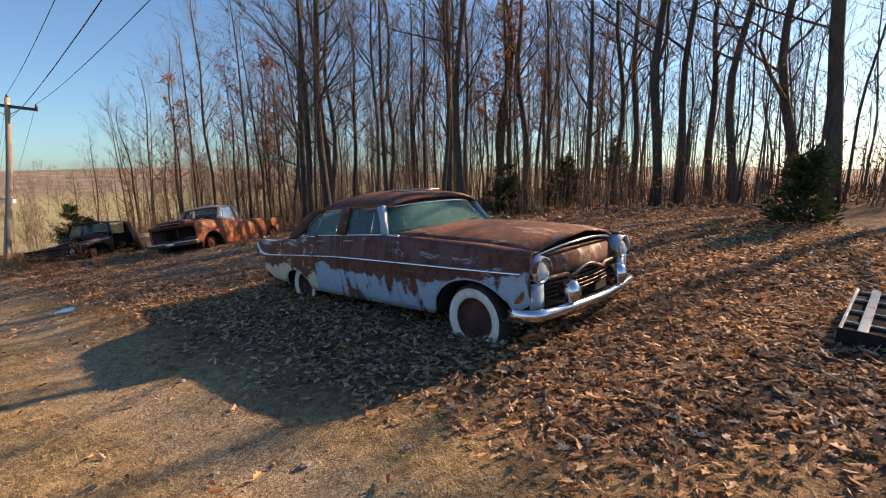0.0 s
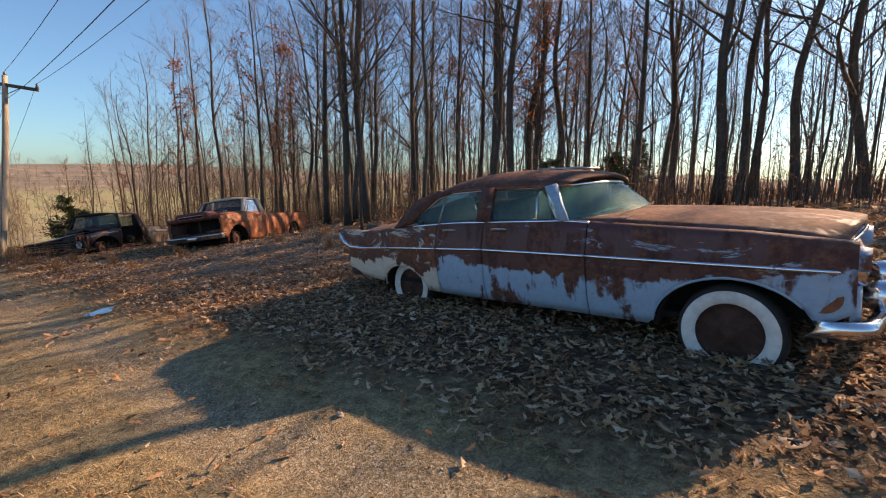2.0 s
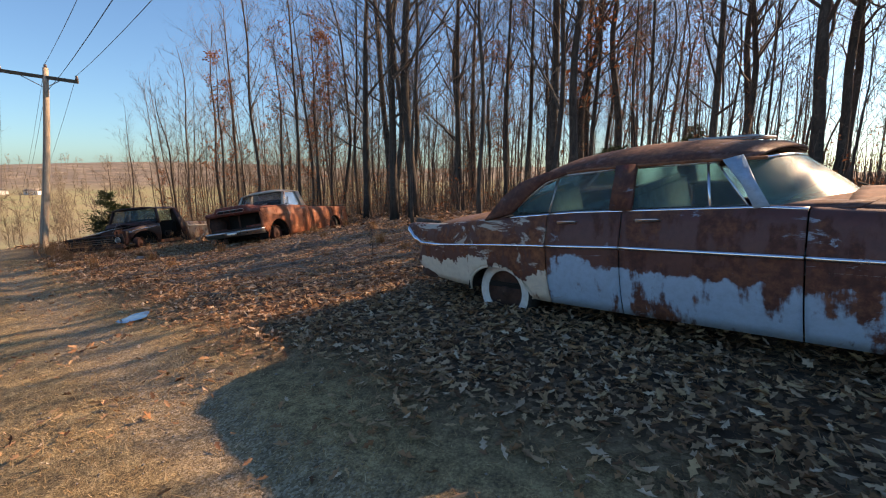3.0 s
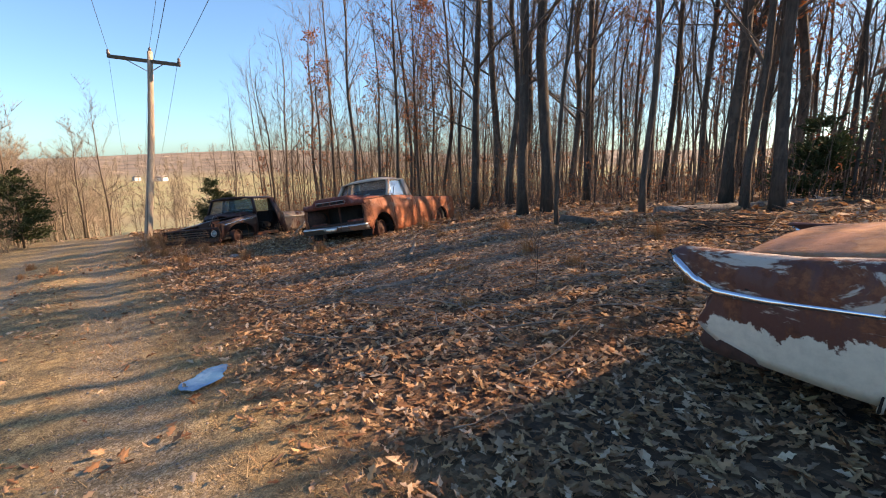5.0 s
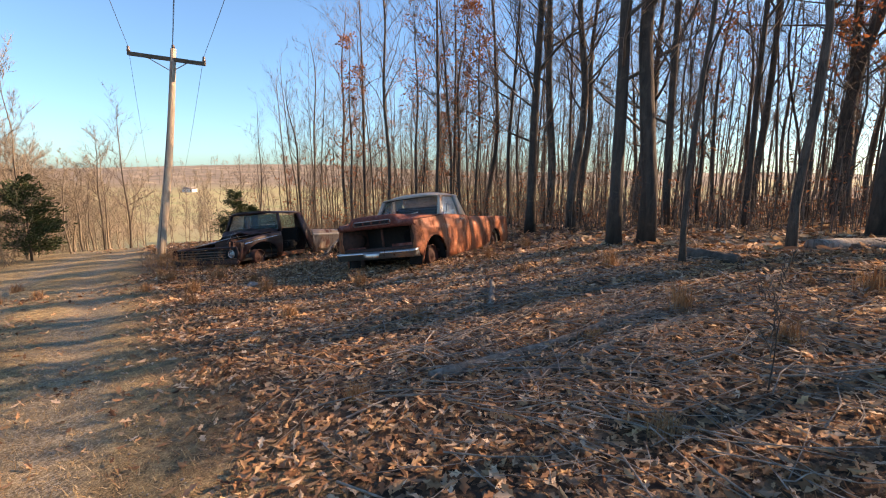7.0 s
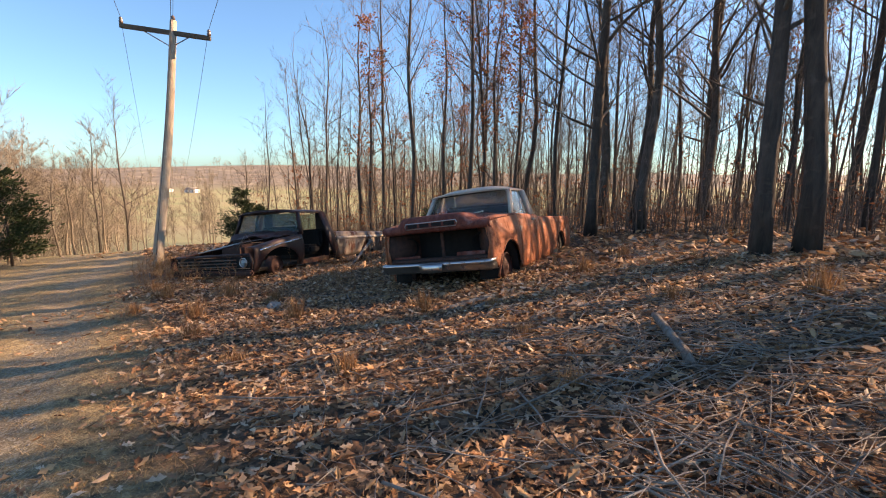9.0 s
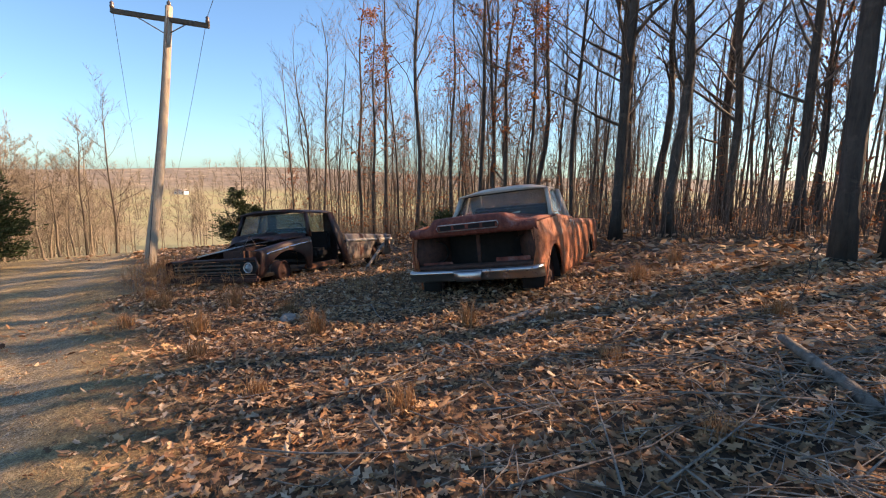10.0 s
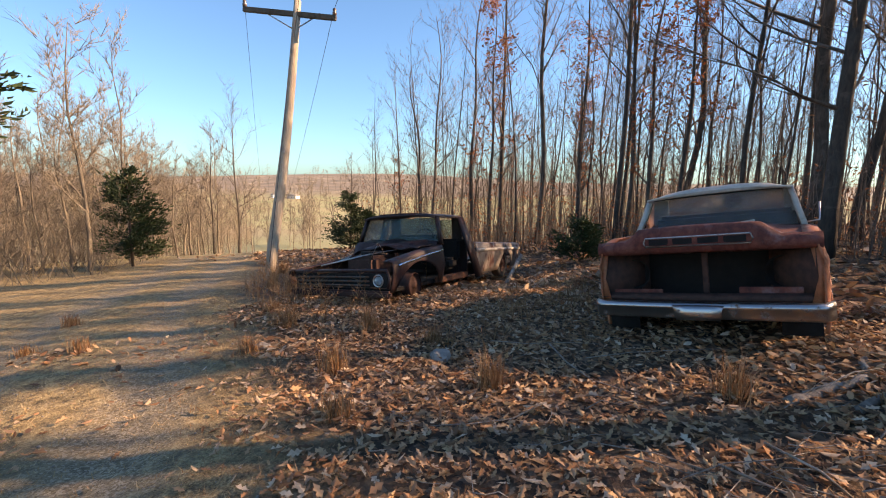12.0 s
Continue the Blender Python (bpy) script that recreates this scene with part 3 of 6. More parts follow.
slim = [light_tree(171 + i, 8.0, 0.034) for i in range(4)]
for _ in range(280):
    x = rng.uniform(-36, 22)
    y = wood_edge(x) + rng.uniform(0.5, 30)
    if x > 9 and y < 6:
        continue
    joined.append((x, y, -rng.uniform(0.6, 1.3), rng.uniform(0.6, 1.25)))
merge("deep_woods", [(*(lights[rng.randrange(5)] if g > 0 else slim[rng.randrange(4)]), placed(x, y, abs(g) if g < 0 else 0.6 + 0.4 * g, t, rng.uniform(0, 6.28))) for x, y, g, t in joined], M_twig, "dense bare woodland behind the nearer trees", "woods")

# brush along the edge of the woods
stems = []
for _ in range(6500):
    x = rng.uniform(-34, 18)
    y = wood_edge(x) + abs(rng.gauss(0, 7.0)) - 0.6
    if x > 10 and y < 7:
        continue
    z = gh(x, y)
    h = rng.uniform(0.4, 2.2) * rng.choice((0.7, 1.0, 1.6))
    a, l = rng.uniform(0, 6.28), rng.uniform(0, 0.35)
    p1 = Vector((x + math.cos(a) * l * h * 0.4, y + math.sin(a) * l * h * 0.4, z + h * 0.55))
    p2 = p1 + Vector((rng.uniform(-.2, .2) * h, rng.uniform(-.2, .2) * h, h * 0.45))
    stems.append([(Vector((x, y, z - 0.05)), 0.007 + 0.003 * h), (p1, 0.006), (p2, 0.003)])
    for _ in range(3):
        q = p1.lerp(p2, rng.uniform(-0.6, 0.8))
        stems.append([(q, 0.004), (q + Vector((rng.uniform(-.35, .35), rng.uniform(-.35, .35), rng.uniform(0.0, .4))) * (0.4 + 0.4 * h), 0.002)])
V, F = spikes(stems)
tagged(mk("brush", V, F, M_twig), "thin bare brush and twigs along the wood edge", "brush", kind="stuff")
tips = [p[-1][0] for p in stems if rng.random() < 0.10]
V, F = leaf_cards(rng, tips, 4, 0.06)
tagged(mk("brush_leaves", V, F, M_oakleaf), "dry russet leaves hanging on the brush", "leaves", kind="stuff")


def cedar(x, y, h, r, seed, open_=0.0, label="dark green eastern cedar bush with dense needles"):
    rg = random.Random(seed)
    root = empty("cedar", Matrix.Translation((x, y, gh(x, y))), label, "tree")
    tube_ob("trunk", [[((0, 0, -0.1), 0.03 * h * 0.5), ((0.02, 0.01, h * 0.5), 0.02 * h * 0.5), ((0, 0, h), 0.01)]], 7, M_bark, root)
    limbs, V, F = [], [], []
    for k in range(int(26 * h ** 0.6)):
        t = rg.uniform(0.06 + open_, 0.98)
        a = rg.uniform(0, 6.283)
        L = r * (1.05 - t) ** 0.75 * rg.uniform(0.65, 1.2) + 0.08
        p = Vector((0, 0, h * t))
        d = Vector((math.cos(a), math.sin(a), rg.uniform(0.1, 0.55) - 0.5 * open_))
        limbs.append([(p, 0.012), (p + d * L * 0.6, 0.008), (p + d * L, 0.003)])
        for _ in range(int(40 + 60 * L)):
            c = p + d * L * rg.uniform(0.15, 1.05) + Vector((rg.gauss(0, .10), rg.gauss(0, .10), rg.gauss(0, .09))) * (0.6 + 0.5 * L)
            u = (d + Vector((rg.uniform(-.9, .9), rg.uniform(-.9, .9), rg.uniform(-.4, .9)))).normalized()
            w = u.orthogonal().normalized()
            s = rg.uniform(0.05, 0.11) * (0.8 + 0.25 * r)
            b = len(V)
            V += [c - w * s * 0.22, c + u * s * 1.5, c + w * s * 0.22, c + u * s * 0.7 + u.cross(w) * s * 0.5]
            F += [(b, b + 1, b + 2), (b, b + 3, b + 1)]
    tube_ob("limbs", limbs, 4, M_twig, root)
    mk("foliage", V, F, M_cedar, root, "dark green needle sprays")
    return root


cedar(-27.3, 19.6, 2.6, 0.9, 1)
cedar(-26.9, 20.1, 1.7, 0.8, 2)
cedar(-27.5, 11.25, 3.1, 1.15, 3)
cedar(5.0, 9.7, 1.35, 0.42, 4, label="dark loose cedar bush at the edge of the woods")
cedar(-1.5, 17.2, 1.8, 0.8, 9, label="dark green cedar among the bare trunks")
cedar(0.6, 18.6, 2.0, 0.9, 10, label="dark green cedar among the bare trunks")
cedar(-15.6, 18.1, 1.0, 0.7, 11, label="low dark cedar behind the orange truck")
cedar(3.4, 33.0, 3.6, 1.1, 6, label="dark green cedar among the bare trunks")
cedar(-24.4, 6.5, 9.5, 2.7, 8, 0.22, label="tall dark pine with drooping boughs beside the drive")

# grove across the drive
grove = []
rg = random.Random(21)
for _ in range(4000):
    az, d = radians(rg.uniform(153.5, 196)), rg.uniform(17, 62)
    x, y = -10.4 + d * math.cos(az), 7.2 + d * math.sin(az)
    s = (x + 20) * -0.87 + (y - 10) * 0.5
    off = (y - 10) * 0.87 + (x + 20) * 0.5
    if off > -2.4 + 0.02 * s or s < 5:
        continue
    if any((x - a) ** 2 + (y - b) ** 2 < 1.3 for a, b in grove):
        continue
    grove.append((x, y))
    if len(grove) > 240:
        break
grove_trees = [light_tree(131 + i, 10.5, 0.075, 4, 0.14, 17, 0.27, 0.012) for i in range(5)]
merge("roadside_grove", [(*grove_trees[rg.randrange(5)], placed(x, y, rg.uniform(0.55, 0.95), rg.uniform(0.40, 0.74), rg.uniform(0, 6.28))) for x, y in grove], M_lit_twig, "bare grey-brown trees in a thicket across the drive", "woods")
for x, y, h in ((-36.5, 18.6, 8.6), (-33.5, 24.2, 5.5), (-37.4, 17.6, 6.6), (-41.2, 15.6, 6.5)):
    tree_thing(int(x * -10), h, 0.065, (0.02, 0.0), 0.16, 18, 0.30, 3, label="lone bare tree beside the field", at=(x, y, gh(x, y)))
low = []
for _ in range(2600):
    az, d = radians(rg.uniform(153, 186)), rg.uniform(15, 50)
    x, y = -10.4 + d * math.cos(az), 7.2 + d * math.sin(az)
    s = (x + 20) * -0.87 + (y - 10) * 0.5
    off = (y - 10) * 0.87 + (x + 20) * 0.5
    if off > -2.6 - 0.03 * s or s < 4:
        continue
    z, h = gh(x, y), rg.uniform(0.5, 2.4)
    p = Vector((x + rg.uniform(-.7, .7), y + rg.uniform(-.7, .7), z + h * 0.6))
    q = p + Vector((rg.uniform(-.4, .4), rg.uniform(-.4, .4), h * 0.4))
    low.append([(Vector((x, y, z)), 0.008), (p, 0.006), (q, 0.003)])
    for _ in range(3):
        low.append([(p, 0.005), (p + Vector((rg.uniform(-.8, .8), rg.uniform(-.8, .8), rg.uniform(0, .5) * h)), 0.002)])
    low.append([(p, 0.006), (p + Vector((rg.uniform(-.5, .5), rg.uniform(-.5, .5), h * 0.35)), 0.003)])
V, F = spikes(low)
tagged(mk("thicket", V, F, M_lit_twig), "tangled bare thicket under the roadside trees", "brush", kind="stuff")
far_items = []
plain = [light_tree(151 + i, 8.5, 0.09, 1, 0.25, 8, 0.30, 0.05) for i in range(3)]
for _ in range(420):
    s, o = rg.choice((rg.uniform(150, 175), rg.uniform(300, 620), rg.uniform(300, 900))), rg.uniform(-260, 220)
    x, y = -20 - 0.87 * s + 0.5 * o, 10 + 0.5 * s + 0.87 * o
    k = 1.1 if s < 200 else 2.0
    far_items.append((*plain[rg.randrange(3)], placed(x, y, k * rg.uniform(0.9, 2.0), k * rg.uniform(0.6, 1.1), rg.uniform(0, 6.28))))
for _ in range(16):
    s, o = rg.uniform(52, 66), rg.uniform(-3.5, 6)
    x, y = -20 - 0.87 * s + 0.5 * o, 10 + 0.5 * s + 0.87 * o
    far_items.append((*grove_trees[rg.randrange(4)], placed(x, y, rg.uniform(0.6, 0.9), rg.uniform(0.6, 0.95), rg.uniform(0, 6.28))))
merge("far_trees", far_items, M_lit_twig, "distant bare trees along the fields and hills", "woods")


def barn(x, y, w, l, h, rz, label):
    root = empty("farm_building", pose(x, y, gh(x, y) - 0.2, 0, 0, rz), label, "building", "distant farm buildings")
    box("wall", (l, w, h), Matrix.Translation((0, 0, h / 2)), M_white, root, "", 0.02)
    sheet("roof", [[(-l / 2 - 0.4, -w / 2 - 0.4, h), (-l / 2 - 0.4, 0, h + w * 0.3), (-l / 2 - 0.4, w / 2 + 0.4, h)], [(l / 2 + 0.4, -w / 2 - 0.4, h), (l / 2 + 0.4, 0, h + w * 0.3), (l / 2 + 0.4, w / 2 + 0.4, h)]], M_stone, root, "grey roof", 0.15)
    for k in (-0.3, 0.0, 0.3):
        box("window", (1.0, 0.1, 1.0), Matrix.Translation((l * k, -w / 2 - 0.02, h * 0.55)), M_black, root, "", 0.02)


barn(-428, 246, 6, 11, 3.0, 20, "white farm shed far off across the field")
barn(-447, 236, 5, 8, 3.0, -15, "white farmhouse far off across the field")

# ---- vehicles ----


def ring(name, profile, m, mat, parent, label="", n=40):
    """A turned part: profile of (radius, along) swept about its own z axis."""
    V, F = [], []
    k = len(profile)
    for i in range(n):
        a = 2 * math.pi * i / n
        for r, z in profile:
            V.append(m @ Vector((r * math.cos(a), r * math.sin(a), z)))
    for i in range(n):
        for j in range(k - 1):
            a, b = i * k + j, ((i + 1) % n) * k + j
            F.append((a, b, b + 1, a + 1))
    return mk(name, V, F, mat, parent, label, True)


def wheel(parent, x, y, z, r, out, white=True, tyre=True, label="", rim_r=0.60):
    """A wheel that faces out along the y axis (+1 or -1)."""
    m = Matrix.Translation((x, y, z)) @ Matrix.Rotation(radians(-90 * out), 4, "X")
    if tyre:
        w = ring("wheel", [(r * 0.62, -0.19), (r * 0.85, -0.21), (r * 0.97, -0.17), (r, -0.10), (r * 0.97, -0.025), (r * 0.90, 0.0), (r * 0.62, -0.012)], m, M_rubber, parent, label or "flat weathered tyre sunk into leaves")
        if white:
            ring("whitewall", [(r * 0.885, 0.001), (r * 0.87, 0.008), (r * 0.64, -0.002), (r * 0.62, -0.012)], m, M_white, w, "dirty white sidewall band")
    else:
        w = ring("wheel", [(r * 0.66, -0.16), (r * 0.68, -0.15), (r * 0.60, -0.10), (r * 0.66, -0.01), (r * 0.62, 0.0)], m, M_rustdark, parent, label or "bare rusty rim without a tyre")
    ring("rim", [(r * 0.62, -0.015), (r * 0.58, -0.05), (r * 0.45, -0.06), (r * 0.34, -0.035), (r * 0.18, -0.03), (r * 0.15, 0.0), (0.001, 0.004)], m, M_rustdark, w, "rust-brown steel rim")
    return w


def lamp(parent, x, y, z, r, tilt=0.0, rim_mat=None):
    m = Matrix.Translation((x, y, z)) @ Matrix.Rotation(radians(90 + tilt), 4, "Y")
    h = ring("headlight", [(r * 1.32, -0.10), (r * 1.30, 0.015), (r * 1.15, 0.03), (r, 0.005), (r * 0.96, -0.02), (r * 0.5, -0.06), (0.001, -0.07)], m, rim_mat or M_chrome, parent, "round headlight in a chrome ring")
    ring("lens", [(r, 0.005), (r * 0.8, 0.022), (r * 0.5, 0.034), (0.001, 0.040)], m, M_lens, h, "clouded glass lens")
    return h


def lerp_tab(x, tab):
    return float(np.interp(x, [a for a, _ in tab], [b for _, b in tab]))


def arch(x, c, hw, base, top):
    u = (x - c) / hw
    return base + (top - base) * math.sqrt(max(0.0, 1 - u * u)) if abs(u) < 1 else -9


def build_sedan():
    car = empty("sedan", pose(0.74, 5.136, 0.0, 0, -3.9, -27.77), "rusting pale blue and brown 1950s sedan sunk in fallen leaves", "car")
    TOP = [(-4.84, 0.895), (-4.2, 0.895), (-3.3, 0.975), (-2.6, 1.02), (-1.3, 1.045), (-0.8, 1.015), (0.1, 0.965), (0.66, 0.905)]
    BOT = [(-4.84, 0.50), (-4.6, 0.36), (-4.0, 0.30), (-2.9, 0.25), (-0.5, 0.25), (0.45, 0.36), (0.66, 0.50)]

    def zb(x):
        return max(lerp_tab(x, BOT), arch(x, -3.45, 0.40, 0.22, 0.53), arch(x, -0.01, 0.53, 0.24, 0.67))

    def half(x):
        return lerp_tab(x, [(-4.84, 0.90), (-4.3, 0.96), (-3.5, 1.0), (-0.2, 1.01), (0.4, 0.985), (0.66, 0.955)])

    def ys(x, z):
        y = half(x) - 0.11 * (z - 0.66) ** 2 / 0.16 * (0.7 if z < 0.66 else 0.55)
        y += 0.022 * math.exp(-((z - 0.775) / 0.03) ** 2)
        return y

    def tail_x(x, z):
        end = lerp_tab(z, [(0.34, -4.66), (0.46, -4.70), (0.68, -4.58), (0.73, -4.60), (0.89, -4.86)])
        return x if x > -4.3 else -4.3 + (x + 4.3) * (end + 4.3) / -0.54

    def columns(x0, x1, step=0.035):
        n = max(2, int((x1 - x0) / step) + 1)
        return [x0 + (x1 - x0) * i / (n - 1) for i in range(n)]

    for sgn in (-1, 1):
        for nm, x0, x1, mat in (("rear_quarter_panel", -4.84, -2.86, M_sedan_tail if sgn < 0 else M_sedan), ("rear_door", -2.85, -2.20, M_sedan), ("front_door", -2.19, -1.075, M_sedan), ("front_fender", -1.065, 0.66, M_sedan_wing)):
            rows = []
            for x in columns(x0, x1):
                a, b = zb(x), lerp_tab(x, TOP)
                r = [(tail_x(x, a + (b - a) * k / 10), sgn * ys(x, a + (b - a) * k / 10), a + (b - a) * k / 10) for k in range(11)]
                r.append((x, sgn * (ys(x, b) - 0.05), b + 0.018))
                r.append((x, sgn * (ys(x, b) - 0.14), b + 0.012))
                rows.append(r)
            p = sheet(nm, rows, mat, car, "", 0.014, flip=sgn > 0)
            # lip of the opening over the wheel
            for c, hw, base, top in ((-3.45, 0.40, 0.22, 0.53), (-0.01, 0.53, 0.24, 0.67)):
                if x0 < c < x1:
                    tube_ob("wheel_arch_lip", [[((c + hw * math.cos(t), sgn * (ys(c + hw * math.cos(t), base + (top - base) * math.sin(t)) + 0.004), base + (top - base) * math.sin(t)), 0.014) for t in np.linspace(0.1, 3.04, 26)]], 6, M_blue if c > -1 else M_sedan_tail, p, "rolled fender lip")
            if nm == "front_fender" and sgn < 0:
                ring("rust_patch", [(0.105, 0.0), (0.07, 0.003), (0.001, 0.004)], Matrix.Translation((0.50, -ys(0.50, 0.59) - 0.003, 0.585)) @ Matrix.Rotation(radians(90), 4, "X"), M_rust, p, "round orange rust spot", 18)
            if "door" in nm:
                hx = x0 + 0.10
                hz = lerp_tab(hx, TOP) - 0.05
                tube_ob("door_handle", [[((hx, sgn * (ys(hx, hz) + 0.005), hz), 0.012), ((hx + 0.02, sgn * (ys(hx, hz) + 0.035), hz), 0.013), ((hx + 0.17, sgn * (ys(hx, hz) + 0.035), hz + 0.004), 0.012), ((hx + 0.19, sgn * (ys(hx, hz) + 0.005), hz), 0.012)]], 8, M_dull, p, "pitted chrome handle")
            if nm == "rear_quarter_panel":
                V = [(-4.40, sgn * (ys(-4.4, 0.745) + 0.004), 0.745), (-4.12, sgn * (ys(-4.12, 0.745) + 0.004), 0.745), (-4.12, sgn * (ys(-4.12, 0.868) + 0.004), 0.868), (-4.40, sgn * (ys(-4.4, 0.865) + 0.004), 0.865)]
                tube_ob("fuel_door_seam", [[(v, 0.006) for v in V + V[:1]]], 4, M_black, p)
            # chrome side moulding
            tr = [(-4.84, 0.88), (-4.78, 0.83), (-4.60, 0.705), (-4.3, 0.700), (-3.4, 0.740), (-2.2, 0.775), (-1.07, 0.772), (0.0, 0.762), (0.60, 0.752)]
            xs = [x for x in columns(max(x0, -4.83), min(x1, 0.58), 0.07)]
            tube_ob("side_moulding", [[((x, sgn * (ys(x, lerp_tab(x, tr)) + 0.008), lerp_tab(x, tr)), 0.024 if x < -4.2 else 0.016) for x in xs]], 8, M_chrome, p, "chrome side moulding")
            if x1 > -1.2:
                lo = max(x0, -1.06)
                if lo < x1:
                    xs = columns(lo, min(x1, 0.42), 0.08)
                    tube_ob("lower_moulding", [[((x, sgn * (ys(x, 0.69) + 0.006), 0.690), 0.008) for x in xs]], 6, M_dull, p)
            if nm != "front_fender":
                xs = columns(max(x0, -3.32), x1, 0.09)
                tube_ob("belt_moulding", [[((x, sgn * (ys(x, lerp_tab(x, TOP)) - 0.02), lerp_tab(x, TOP) + 0.018), 0.013) for x in xs]], 6, M_chrome, p, "chrome strip under the windows")
        # fin cap
        tube_ob("fin_cap", [[((-4.87, sgn * 0.885, 0.905), 0.014), ((-4.81, sgn * 0.90, 0.845), 0.032), ((-4.70, sgn * 0.925, 0.765), 0.034), ((-4.58, sgn * 0.94, 0.712), 0.024)]], 8, M_chrome, car, "bright chrome fin edge")
        tl = ring("tail_light", [(0.06, -0.02), (0.055, 0.02), (0.03, 0.035), (0.001, 0.04)], Matrix.Translation((-4.62, sgn * 0.82, 0.60)) @ Matrix.Rotation(radians(-90), 4, "Y"), M_rustdark, car, "dark empty tail light socket")
    # hood, sprung open at the nose
    rows = []
    for x in columns(-0.92, 0.68, 0.06):
        u = (x + 0.92) / 1.60
        hw = 0.875 - 0.045 * u
        zc = 1.120 + 0.020 * math.sin(u * 2.6) - 0.075 * u
        ze = lerp_tab(x, TOP) + 0.014 + 0.055 * u ** 3
        r = []
        for k in range(17):
            v = -1 + k / 8
            z = ze + (zc - ze) * (1 - abs(v) ** 2.6) + 0.018 * math.exp(-(v / 0.12) ** 2)
            dip = 0.05 * max(0, u - 0.88) / 0.12 + 0.05 * u * u
            r.append((x - 0.10 * v * v * u, hw * v, z - dip * (0.4 + 0.6 * v * v)))
        rows.append(r)
    hood = sheet("hood", rows, M_sedan_top, car, "rust-brown hood with worn pale paint, sprung open", 0.02)
    tube_ob("hood_lip", [[((0.685 - 0.10 * v * v, 0.78 * v, 0.965 - 0.085 * v * v), 0.013) for v in np.linspace(-1, 1, 15)]], 6, M_chrome, hood, "thin chrome hood lip")
    # nose and grille
    rows = []
    for k in range(15):
        v = -1 + k / 7
        x = 0.64 - 0.08 * v * v
        rows.append([(x - 0.03, 0.80 * v, 0.90), (x + 0.02, 0.80 * v, 0.84), (x + 0.05, 0.80 * v, 0.74), (x + 0.05, 0.80 * v, 0.68)])
    sheet("nose_panel", rows, M_sedan_top, car, "faded rust-streaked nose panel", 0.015)
    g = tube_ob("grille", [[((0.65 - 0.08 * v * v, 0.74 * v, z), 0.007) for v in np.linspace(-1, 1, 15)] for z in (0.48, 0.52, 0.56, 0.60, 0.64)], 6, M_tarnish, car, "tarnished grille bars")
    tube_ob("grille_frame", [[((0.70 - 0.08 * v * v, 0.78 * v, 0.67 + 0.04 * math.cos(v * 6.0) * (abs(v) < 0.5)), 0.022) for v in np.linspace(-1, 1, 25)]], 8, M_tarnish, g, "curved tarnished grille frame")
    for k in range(30):
        v = -1 + 2 * k / 29
        tube_ob("grille_bar", [[((0.64 - 0.08 * v * v, 0.74 * v, 0.46), 0.005), ((0.64 - 0.08 * v * v, 0.74 * v, 0.68), 0.005)]], 4, M_rustdark, g)
    box("radiator_core", (0.10, 1.45, 0.55), Matrix.Translation((0.44, 0, 0.66)), M_black, car, "dark radiator core")
    for sgn in (-1, 1):
        # hooded headlight
        V = []
        for i in range(9):
            a = math.pi * i / 8
            V.append([(x, sgn * (0.82 + rr * math.cos(a)), 0.76 + rr * math.sin(a) * 1.02) for x, rr in ((0.52, 0.142), (0.66, 0.140), (0.72, 0.128))])
        sheet("headlight_hood", V, M_blue, car, "pale blue headlight visor", 0.012)
        lamp(car, 0.675, sgn * 0.82, 0.765, 0.088)
        sheet("fender_nose", [[(0.64, sgn * 0.945, z), (0.685, sgn * 0.86, z), (0.665, sgn * 0.76, z - 0.01)] for z in (0.44, 0.52, 0.60, 0.66)], M_blue, car, "faded blue panel under the headlight", 0.012, sgn > 0)
        # bumper guard
        gd = ring("bumper_guard", [(0.001, 0.07), (0.035, 0.062), (0.062, 0.035), (0.070, 0.0), (0.066, -0.05), (0.05, -0.12)], Matrix.Translation((0.80, sgn * 0.50, 0.535)) @ Matrix.Rotation(radians(90), 4, "Y") @ Matrix.Diagonal((1.6, 1.25, 1.0, 1)), M_chrome, car, "bullet-shaped chrome bumper guard", 20)
    rows = []
    for v in np.linspace(-1, 1, 41):
        a = abs(v)
        x = 0.82 - 0.12 * a ** 2 - 0.24 * max(0, (a - 0.80) / 0.20) ** 1.6
        y = math.copysign(min(1.03, 1.06 * (1 - (1 - a) ** 1.25)), v)
        zz = 0.375 + 0.020 * a
        rows.append([(x - 0.05 * (1 - max(0, (a - 0.8) / 0.2)), y, zz + 0.050), (x, y, zz + 0.044), (x + 0.020, y * 1.01, zz + 0.012), (x + 0.006, y * 1.01, zz - 0.018), (x - 0.03, y, zz - 0.052), (x - 0.07, y * 0.99, zz - 0.060)])
    sheet("front_bumper", rows, M_chrome, car, "weathered chrome wraparound front bumper", 0.010, True)
    rows = []
    for v in np.linspace(-1, 1, 25):
        a = abs(v)
        x = -4.74 + 0.10 * a ** 2 + 0.30 * max(0, (a - 0.82) / 0.18) ** 1.5
        y = math.copysign(min(0.98, 1.02 * (1 - (1 - a) ** 1.2)), v)
        rows.append([(x + 0.05, y * 0.93, 0.42), (x, y * 0.93, 0.415), (x - 0.02, y * 0.93, 0.37), (x, y * 0.93, 0.33), (x + 0.05, y * 0.93, 0.32)])
    sheet("rear_bumper", rows, M_rustdark, car, "dented rust-brown rear bumper", 0.010)
    # tail panel, deck lid and cowl
    rows = []
    for k in range(13):
        v = -1 + k / 6
        rows.append([(-4.60 - 0.05 * (1 - v * v) + (0.03 if z < 0.9 else 0.0), 0.86 * v, z) for z in (0.36, 0.48, 0.63, 0.78, 0.87)])
    sheet("tail_panel", rows, M_sedan, car, "", 0.012)
    rows = []
